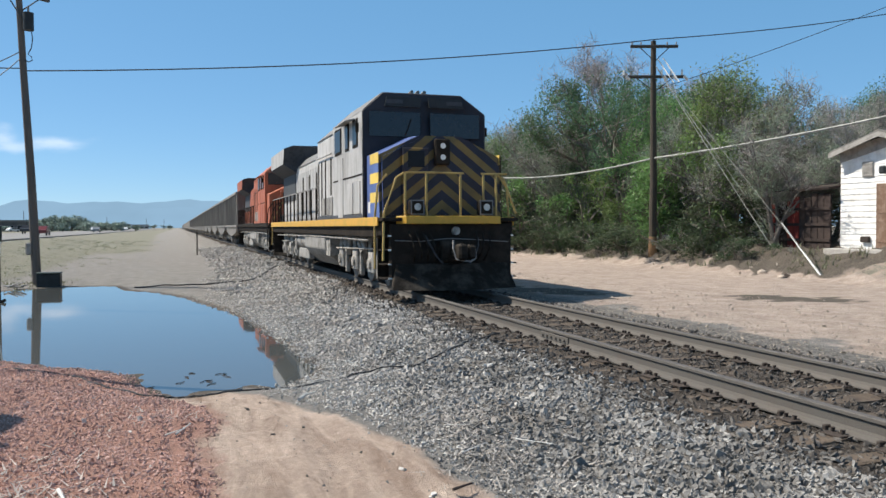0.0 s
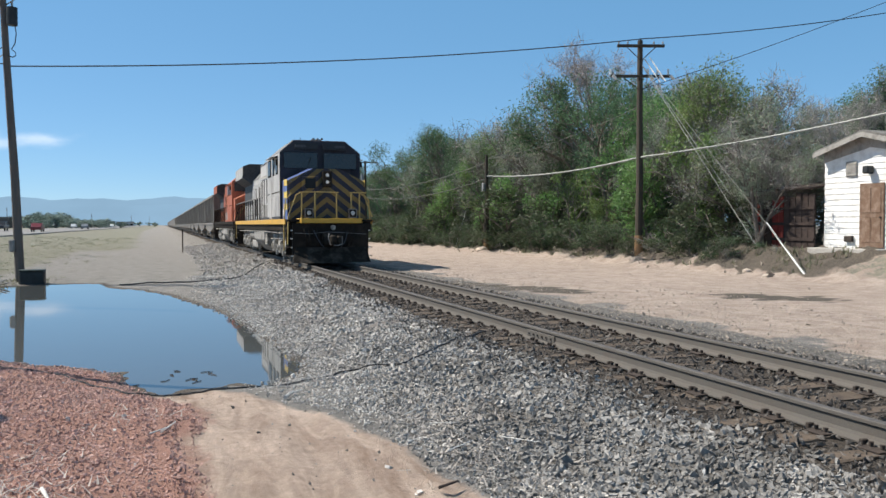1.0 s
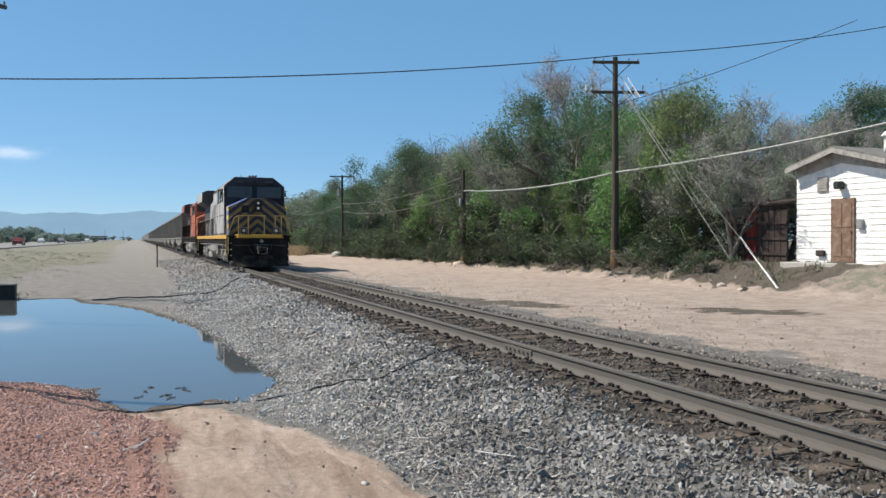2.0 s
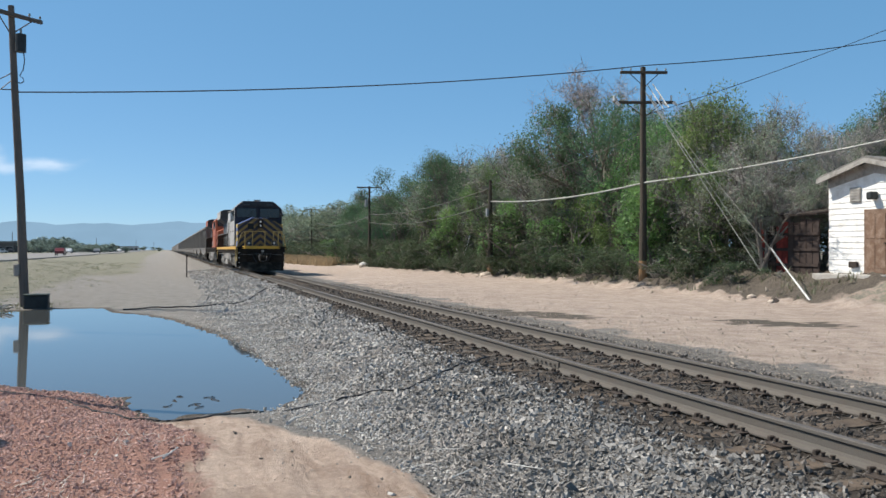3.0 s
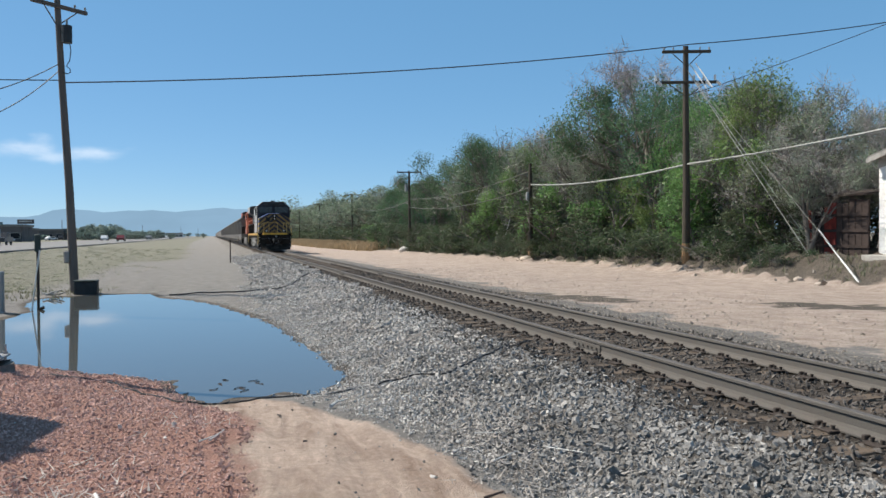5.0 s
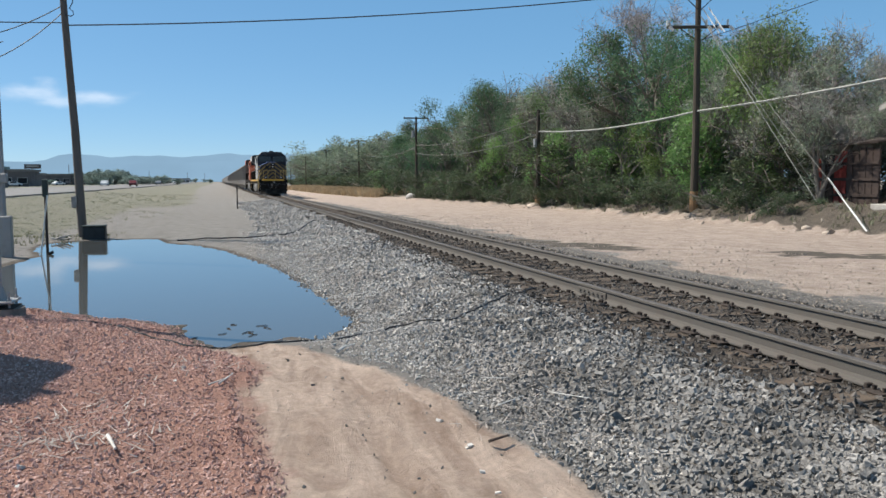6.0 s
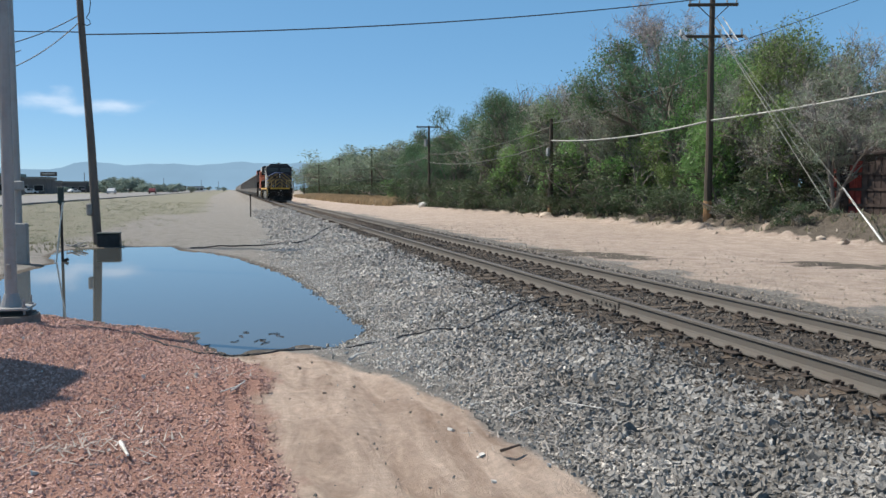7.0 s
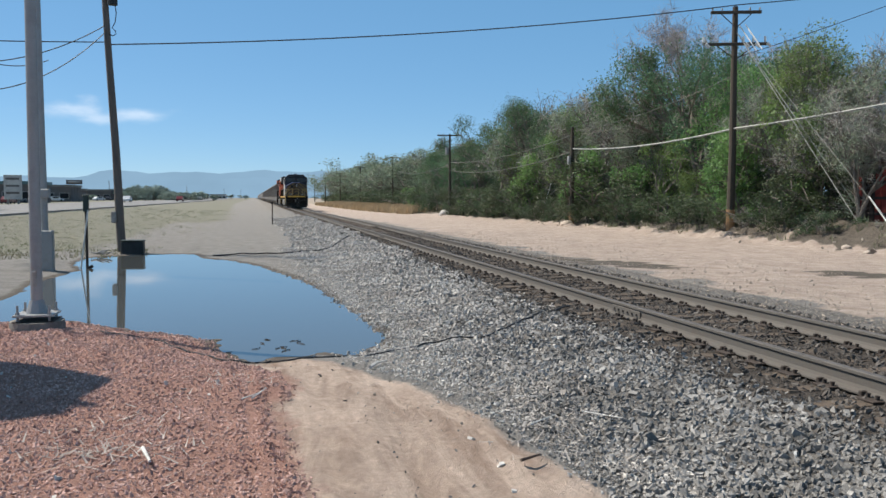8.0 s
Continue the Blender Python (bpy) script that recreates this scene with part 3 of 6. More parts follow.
# ---- the train ----
def wheelset(parent, y, r):
    bm = bmesh.new()
    for s in (-1, 1):
        tube(bm, (s * 0.70, 0, 0), (s * 0.82, 0, 0), r, r, 20)
        tube(bm, (s * 0.66, 0, 0), (s * 0.70, 0, 0), r + 0.028, r + 0.028, 20)
        tube(bm, (s * 0.82, 0, 0), (s * 0.95, 0, 0), 0.13, 0.12, 10)
        for k in range(5):
            a = k * 1.2566
            tube(bm, (s * 0.815, math.cos(a) * r * 0.62, math.sin(a) * r * 0.62), (s * 0.825, math.cos(a) * r * 0.62, math.sin(a) * r * 0.62), 0.07, n=8)
    tube(bm, (-0.7, 0, 0), (0.7, 0, 0), 0.09, n=10)
    ob = part("wheelset", bm, GRIME, parent, "steel wheels on an axle")
    ob.location = (0, y, r)
    return ob


def loco_truck(parent, yc):
    bm = bmesh.new()
    for s in (-1, 1):
        sf = bmesh.new()
        prism(sf, [(yc - 2.5, 0.62), (yc - 2.35, 1.0), (yc - 1.0, 1.08), (yc + 1.0, 1.08), (yc + 2.35, 1.0), (yc + 2.5, 0.62), (yc + 1.5, 0.5), (yc - 1.5, 0.5)], "x", s * 0.98, s * 1.14)
        part("side_frame", sf, BLACK, parent, "grimy black truck side frame")
        for k in (-1.85, 0, 1.85):
            box(bm, (s * 1.0, yc + k - 0.26, 0.3), (s * 1.26, yc + k + 0.26, 0.82), 0.03)
            tube(bm, (s * 1.2, yc + k, 0.53), (s * 1.32, yc + k, 0.53), 0.16, 0.12, 10)
            for q in (-0.42, 0.42):
                tube(bm, (s * 1.1, yc + k + q, 0.5), (s * 1.1, yc + k + q, 1.15), 0.11, n=8)
            box(bm, (s * 1.08, yc + k - 0.5, 0.18), (s * 1.2, yc + k - 0.36, 0.9), 0.02)
        for k in (-0.95, 0.95):
            tube(bm, (s * 1.18, yc + k, 0.75), (s * 1.18, yc + k + 0.45, 1.0), 0.12, n=8)
            box(bm, (s * 1.14, yc + k - 0.1, 0.82), (s * 1.24, yc + k + 0.5, 1.22), 0.03)
        tube(bm, (s * 1.28, yc - 2.3, 0.9), (s * 1.28, yc + 2.3, 0.82), 0.025, n=6)
    for k in (-1.0, 1.0):
        box(bm, (-1.0, yc + k - 0.12, 0.55), (1.0, yc + k + 0.12, 0.95))
    part("truck_frame", bm, GRIME, parent, "dusty three-axle truck frame")
    return [wheelset(parent, yc + k, 0.53) for k in (-1.85, 0, 1.85)]


def handrail(parent, pts, material, r=0.024):
    part("handrail", strand(bmesh.new(), [Vector(p) for p in pts], r, 6), material, parent)


def locomotive(label, hood, front, nose_side, stripe, rail_mat, roof, lit):
    """A six-axle diesel. It stands on the rails, its nose towards -y, its front coupler at y 0."""
    lo = thing("locomotive", label, "locomotive", "train")
    wheels = loco_truck(lo, 5.0) + loco_truck(lo, 17.9)
    part("underframe", boxed((-1.50, 1.0, 1.18), (1.50, 22.0, 1.52), 0.02), BLACK, lo, "grimy black frame")
    part("walkway", boxed((-1.54, 0.75, 1.523), (1.54, 22.1, 1.60), 0.01), BLACK, lo)
    for s in (-1, 1):
        part("sill_stripe", boxed((s * 1.545, 1.1, 1.43), (s * 1.575, 22.0, 1.62), 0.004), stripe, lo, "painted sill stripe")
    # front platform, pilot and coupler
    part("anticlimber", prismed([(-1.05, 0.62), (1.05, 0.62), (1.2, 0.95), (-1.2, 0.95)], "z", 1.47, 1.64, 0.01), stripe, lo, "painted front platform edge")
    pil = bmesh.new()
    prism(pil, [(-1.35, 0.75), (1.35, 0.75), (1.35, 1.0), (-1.35, 1.0)], "z", 0.35, 1.46)
    part("pilot", pil, BLACK, lo, "black pilot sheet")
    plow = bmesh.new()
    top = [plow.verts.new(p) for p in ((-1.25, 0.74, 0.62), (-0.4, 0.6, 0.62), (0.4, 0.6, 0.62), (1.25, 0.74, 0.62))]
    low = [plow.verts.new(p) for p in ((-1.38, 0.5, 0.09), (-0.45, 0.15, 0.09), (0.45, 0.15, 0.09), (1.38, 0.5, 0.09))]
    back = [plow.verts.new((p.co.x, 0.9, p.co.z)) for p in top + low]
    for i in range(3):
        plow.faces.new((top[i], low[i], low[i + 1], top[i + 1]))
        plow.faces.new((back[i], back[i + 1], back[i + 5], back[i + 4]))
        plow.faces.new((top[i], top[i + 1], back[i + 1], back[i]))
        plow.faces.new((low[i], back[i + 4], back[i + 5], low[i + 1]))
    plow.faces.new((top[0], back[0], back[4], low[0]))
    plow.faces.new((top[3], low[3], back[7], back[3]))
    bmesh.ops.recalc_face_normals(plow, faces=plow.faces)
    part("snowplow", plow, PLOW, lo, "scuffed grey-black plow blade")
    cp = bmesh.new()
    box(cp, (-0.12, -0.05, 0.78), (0.12, 0.8, 1.0), 0.03)
    box(cp, (-0.2, -0.3, 0.72), (0.0, 0.05, 1.06), 0.05)
    box(cp, (0.02, -0.22, 0.74), (0.2, 0.0, 1.04), 0.05)
    box(cp, (-0.33, 0.5, 0.66), (0.33, 0.74, 1.14), 0.04)
    part("coupler", cp, PLOW, lo, "worn steel coupler")
    for hx in (-1.0, -0.85, -0.7, -0.55, 0.5, 0.65, 0.8):
        a = 0.12 * math.copysign(1, -hx)
        pts = [Vector((hx + a * u, 0.66 - 0.22 * math.sin(u * 3.14), 1.3 - 0.62 * u)) for u in (0, 0.25, 0.5, 0.75, 1)]
        part("air_hose", strand(bmesh.new(), pts, 0.022, 6), BLACK, lo)
    for hx, dz in ((-0.62, 0.0), (0.56, 0.05)):
        part("brake_hose", strand(bmesh.new(), [Vector((hx, 0.70, 1.22 - dz)), Vector((hx * 0.9, 0.52, 1.0)), Vector((hx * 0.72, 0.45, 0.78)), Vector((hx * 0.5, 0.42, 0.62))], 0.02, 6), RADIATOR, lo, "grey rubber brake hose")
    part("cut_lever", strand(bmesh.new(), [Vector((-1.3, 0.66, 1.12)), Vector((-0.75, 0.64, 1.1)), Vector((-0.2, 0.5, 1.16)), Vector((0.3, 0.52, 1.14)), Vector((1.25, 0.66, 1.08))], 0.011, 6), SOOTY, lo, "bent steel uncoupling lever")
    part("jumper_socket", rod((0.06, 0.74, 1.32), (0.06, 0.66, 1.32), 0.09, n=12), GRIME, lo)
    part("yoke", strand(bmesh.new(), [Vector((-0.2, 0.1, 1.12)), Vector((-0.24, -0.02, 0.95)), Vector((-0.2, -0.1, 0.74)), Vector((0.02, -0.32, 0.7)), Vector((0.22, -0.1, 0.76)), Vector((0.24, 0.0, 1.0))], 0.02, 6), SOOTY, lo, "worn bright coupler edge")
    # steps at the four corners
    for s in (-1, 1):
        for yy, d in ((0.78, 1), (22.05, -1)):
            st = bmesh.new()
            box(st, (s * 1.0, yy, 0.28), (s * 1.03, yy + d * 0.62, 1.5))
            box(st, (s * 1.0, yy + d * 0.6, 0.28), (s * 1.5, yy + d * 0.63, 1.5))
            part("step_well", st, BLACK, lo)
            for k in range(4):
                part("step", boxed((s * 1.03, yy, 0.3 + k * 0.3), (s * 1.5, yy + d * 0.6, 0.325 + k * 0.3)), BLACK, lo)
                part("step_edge", boxed((s * 1.1, yy - d * 0.014, 0.3 + k * 0.3), (s * 1.42, yy - d * 0.003, 0.335 + k * 0.3)), WHITE, lo, "white step edge")
    # nose
    outline = [(-1.42, 1.6), (1.42, 1.6), (1.42, 3.05), (0.5, 3.5), (-0.5, 3.5), (-1.42, 3.05)]
    nose = prism(bmesh.new(), outline, "y", 1.45, 2.75)
    for v in nose.verts:
        if v.co.y < 2 and v.co.z > 2.9:
            v.co.y += 0.12
            v.co.z -= 0.06
    bmesh.ops.bevel(nose, geom=[e for e in nose.edges if abs(e.verts[0].co.y - e.verts[1].co.y) < 0.3 and max(v.co.y for v in e.verts) < 2], offset=0.07, segments=2, affect="EDGES")
    nose.normal_update()
    for f in nose.faces:
        f.material_index = 0 if f.normal.y < -0.5 else 1
    part("nose", nose, [front, nose_side], lo, "short hood with slanted stripes" if front is CHEVRON else "")
    if front is CHEVRON:
        for s in (-1, 1):
            for zz in (1.95, 2.38, 2.82):
                part("yellow_block", boxed((s * 1.42, 1.6, zz), (s * 1.424, 2.42, zz + 0.23)), BRIGHT_YELLOW, lo, "yellow painted block")
            part("placard", boxed((s * 1.42, 2.4, 1.72), (s * 1.426, 2.62, 1.98)), WHITE, lo, "small white placard")
    part("nose_door", boxed((-0.92, 1.415, 1.75), (-0.32, 1.46, 3.15), 0.02), front, lo)
    part("door_window", boxed((-0.8, 1.40, 2.72), (-0.42, 1.418, 3.08), 0.004), GLASS, lo, "dark door window")
    hl = part("headlight_box", boxed((-0.17, 1.38, 2.78), (0.17, 1.56, 3.36), 0.03), BLACK, lo)
    for zz in (2.95, 3.2):
        part("headlight", rod((0, 1.376, zz), (0, 1.39, zz), 0.062, n=16), lit, hl, "round headlight")
    for s in (-1, 1):
        dl = part("ditch_light", boxed((s * 0.78 - 0.15, 0.74, 1.66), (s * 0.78 + 0.15, 0.98, 1.98), 0.03), BLACK, lo, "ditch light in a box")
        part("lens", rod((s * 0.78, 0.715, 1.83), (s * 0.78, 0.745, 1.83), 0.075, n=16), LENS, dl)
        part("bezel", boxed((s * 0.78 - 0.15, 0.730, 1.66), (s * 0.78 + 0.15, 0.739, 1.98), 0.004), SOOTY, dl, "dull grey rim")
        part("face", boxed((s * 0.78 - 0.125, 0.722, 1.69), (s * 0.78 + 0.125, 0.7295, 1.955), 0.003), BLACK, dl, "dark lamp face")
    # front railings
    for px in (-1.02, -0.55, 0.22, 0.75, 1.05):
        part("stanchion", rod((px, 0.86, 1.6), (px, 0.86, 2.56), 0.026, n=6), rail_mat, lo)
    handrail(lo, [(-1.02, 0.86, 2.56), (-0.4, 0.86, 2.57), (0.3, 0.86, 2.56)], rail_mat)
    handrail(lo, [(0.7, 0.86, 2.56), (1.3, 0.86, 2.56)], rail_mat)
    for s in (-1, 1):
        handrail(lo, [(s * 1.05, 0.86, 2.55), (s * 1.22, 0.84, 2.45), (s * 1.5, 0.8, 1.7)] + ([(s * 1.52, 0.8, 0.7)] if s < 0 else []), rail_mat)
        handrail(lo, [(s * 1.3, 1.35, 2.55), (s * 1.5, 1.35, 2.3), (s * 1.56, 1.38, 1.6)] + ([(s * 1.56, 1.38, 0.5)] if s < 0 else []), rail_mat)
        handrail(lo, [(s * 1.05, 22.0, 2.55), (s * 1.5, 22.1, 1.7), (s * 1.52, 22.12, 0.6)], rail_mat)
    # cab
    cab = prism(bmesh.new(), [(-1.52, 1.6), (1.52, 1.6), (1.52, 4.12), (0.98, 4.6), (-0.98, 4.6), (-1.52, 4.12)], "y", 2.75, 6.6)
    for v in cab.verts:
        if v.co.y < 3 and v.co.z > 4.3:
            v.co.y += 0.25
    bmesh.ops.bevel(cab, geom=list(cab.edges), offset=0.03, segments=1, affect="EDGES")
    cab.normal_update()
    for f in cab.faces:
        f.material_index = 1 if f.normal.y < -0.4 or f.normal.z > 0.8 else 2 if f.normal.z > 0.3 else 0
    part("cab", cab, [hood, roof, SOOTY if hood is SILVER else hood], lo, "operator's cab with chamfered roof")
    for a, b in ((-1.36, -0.12), (0.12, 1.36)):
        part("windshield", prismed([(a, 3.52), (b, 3.52), (b, 4.1), (a, 4.1)], "y", 2.725, 2.755, 0.008), SHIELD, lo, "dark windshield pane")
        part("number_board", prismed([(a * 0.72 + b * 0.02, 4.24), (b * 0.72 + a * 0.02, 4.24), (b * 0.68, 4.46), (a * 0.68, 4.46)], "y", 2.79, 2.835), DARK_BOX, lo)
        part("number_bar", boxed(((a + b) / 2 - 0.2, 2.78, 4.31), ((a + b) / 2 + 0.2, 2.79, 4.4)), RADIATOR, lo)
    part("wiper", rod((-0.5, 2.70, 3.55), (-0.35, 2.71, 3.95), 0.012, n=5), BLACK, lo)
    for s in (-1, 1):
        for a, b in ((3.3, 3.75), (4.35, 4.7), (5.35, 6.15)):
            wf = part("window_frame", boxed((s * 1.522, a - 0.06, 3.32), (s * 1.54, b + 0.06, 4.0), 0.004), BLACK, lo)
            part("side_window", boxed((s * 1.541, a, 3.38), (s * 1.552, b, 3.94), 0.003), GLASS, wf, "dark cab side window")
        part("sunshade", prismed([(s * 1.54, 4.02), (s * 1.8, 3.95), (s * 1.8, 3.93), (s * 1.54, 3.99)], "y", 3.5, 5.0), hood, lo)
        part("cab_seam", boxed((s * 1.522, 2.8, 2.62), (s * 1.53, 6.5, 2.655)), BLACK, lo)
        part("battery_door", boxed((s * 1.522, 3.0, 1.72), (s * 1.54, 3.75, 2.5), 0.01), hood, lo)
        part("battery_door", boxed((s * 1.522, 3.85, 1.72), (s * 1.54, 4.6, 2.5), 0.01), hood, lo)
        part("mirror", boxed((s * 1.56, 2.95, 3.62), (s * 1.64, 2.98, 3.84), 0.006), BLACK, lo)
        part("cab_door_panel", boxed((s * 1.522, 5.1, 1.65), (s * 1.535, 5.75, 3.2), 0.005), hood, lo)
    # high cabinet behind the cab, then the engine hood
    part("cabinet", prismed([(-1.48, 1.6), (1.48, 1.6), (1.48, 4.0), (1.0, 4.42), (-1.0, 4.42), (-1.48, 4.0)], "y", 6.603, 9.4, 0.025), hood, lo, "full-width equipment cabinet")
    for s in (-1, 1):
        for yy in (7.0, 7.9, 8.55, 9.1):
            part("vent_slot", boxed((s * 1.48, yy, 1.75 if yy > 7 else 2.3), (s * 1.492, yy + 0.16, 3.35), 0.003), BLACK, lo, "tall black vent")
        for yy in (6.9, 7.5, 8.2):
            part("louver_panel", boxed((s * 1.48, yy - 0.1, 1.75), (s * 1.5, yy + 0.32, 2.25), 0.006), TANK, lo)
        part("grab_iron", strand(bmesh.new(), [Vector((s * 1.55, 6.7, 3.45)), Vector((s * 1.55, 9.3, 3.47))], 0.02, 6), hood, lo)
    for s in (-1, 1):
        part("cabinet_top", prismed([(s * 1.50, 3.99), (s * 1.01, 4.425), (s * 1.0, 4.44), (s * 1.51, 4.0)], "y", 6.62, 9.39), SOOTY if hood is SILVER else hood, lo)
        part("hood_top", prismed([(s * 1.015, 3.75), (s * 0.705, 4.11), (s * 0.70, 4.125), (s * 1.025, 3.76)], "y", 9.42, 17.1), SOOTY if hood is SILVER else hood, lo)
    part("engine_hood", prismed([(-1.0, 1.6), (1.0, 1.6), (1.0, 3.75), (0.7, 4.1), (-0.7, 4.1), (-1.0, 3.75)], "y", 9.403, 21.9, 0.025), hood, lo, "long engine hood")
    for s in (-1, 1):
        for k in range(15):
            yy = 9.5 + k * 0.54
            part("door_gap", boxed((s * 1.0, yy + 0.492, 1.72), (s * 1.022, yy + 0.538, 3.5)), BLACK, lo)
            part("hood_door", boxed((s * 1.0, yy, 1.72), (s * 1.025, yy + 0.49, 3.5), 0.008), hood, lo)
        part("dark_grille", boxed((s * 1.0, 17.75, 2.5), (s * 1.03, 21.7, 3.6), 0.01), RADIATOR, lo, "dark intake grille")
        part("hood_band", boxed((s * 1.026, 9.41, 1.62), (s * 1.032, 21.8, 1.71)), TANK, lo)
        if hood is SILVER:
            part("side_band", boxed((s * 1.522, 2.8, 1.63), (s * 1.527, 6.55, 1.72)), RADIATOR, lo, "dark charcoal lower band")
            part("side_band", boxed((s * 1.482, 6.62, 1.63), (s * 1.487, 9.38, 1.74)), RADIATOR, lo, "dark charcoal lower band")
            for k in (1, 3, 5, 8, 11):
                part("air_slot", boxed((s * 1.026, 9.56 + k * 0.54, 1.85), (s * 1.036, 9.80 + k * 0.54, 3.3), 0.003), BLACK, lo, "tall black louvre")
    # wide radiator at the back, exhaust, horns
    rad = prism(bmesh.new(), [(-1.0, 3.6), (1.0, 3.6), (1.55, 3.95), (1.55, 4.55), (1.2, 4.68), (-1.2, 4.68), (-1.55, 4.55), (-1.55, 3.95)], "y", 17.2, 21.95)
    for v in rad.verts:
        if v.co.y < 18 and v.co.z < 4:
            v.co.y += 0.35
    rad.normal_update()
    for f in rad.faces:
        f.material_index = 1 if f.normal.y < -0.4 or f.normal.z < -0.3 or f.normal.z > 0.9 else 0
    part("radiator", rad, [hood, RADIATOR], lo, "wide radiator housing with dark mesh")
    part("exhaust_stack", boxed((-0.45, 12.6, 4.1), (0.45, 13.4, 4.42), 0.04), BLACK, lo)
    part("dynamic_brake_hatch", boxed((-0.62, 9.8, 4.1), (0.62, 11.6, 4.3), 0.04), RADIATOR, lo)
    hb = bmesh.new()
    for k in (-0.16, 0, 0.16):
        tube(hb, (k, 3.7, 4.69), (k, 3.35, 4.69), 0.02, 0.045, 8)
    box(hb, (-0.2, 3.65, 4.6), (0.2, 3.72, 4.71))
    part("horn", hb, TANK, lo)
    part("antenna", rod((-0.5, 4.4, 4.6), (-0.5, 4.4, 4.82), 0.012, n=5), BLACK, lo)
    # walkway railings along both sides
    for s in (-1, 1):
        for k in range(13):
            yy = 9.6 + k * 1.02
            part("stanchion", rod((s * 1.5, yy, 1.6), (s * 1.5, yy, 2.62), 0.03, n=6), BLACK if hood is SILVER else rail_mat, lo)
        handrail(lo, [(s * 1.5, 9.4, 2.62), (s * 1.5, 15, 2.63), (s * 1.5, 21.8, 2.62)], TANK if hood is SILVER else rail_mat)
    # tank and reservoirs
    part("fuel_tank", prismed([(-1.3, 0.55), (-0.9, 0.22), (0.9, 0.22), (1.3, 0.55), (1.45, 0.75), (1.45, 1.17), (-1.45, 1.17), (-1.45, 0.75)], "y", 8.4, 12.4, 0.03), TANK, lo, "dirty grey fuel tank")
    for s in (-1, 1):
        for yy in (12.6, 13.75):
            part("air_reservoir", rod((s * 1.15, yy, 0.92), (s * 1.15, yy + 1.05, 0.92), 0.25, n=14), TANK, lo, "grey air reservoir")
        for yy in (7.75, 8.1, 14.95):
            part("equipment_box", boxed((s * 0.9, yy, 0.55), (s * 1.4, yy + 0.3, 1.17), 0.02), GRIME, lo)
        part("tank_skirt", boxed((s * 1.1, 12.45, 0.3), (s * 1.3, 14.9, 0.66), 0.03), TANK, lo)
        part("brake_pipe", strand(bmesh.new(), [Vector((s * 1.42, 2.6, 1.1)), Vector((s * 1.44, 8.0, 1.12)), Vector((s * 1.44, 15.0, 1.1)), Vector((s * 1.42, 20.5, 1.08))], 0.03, 6), GRIME, lo)
    return lo, wheels


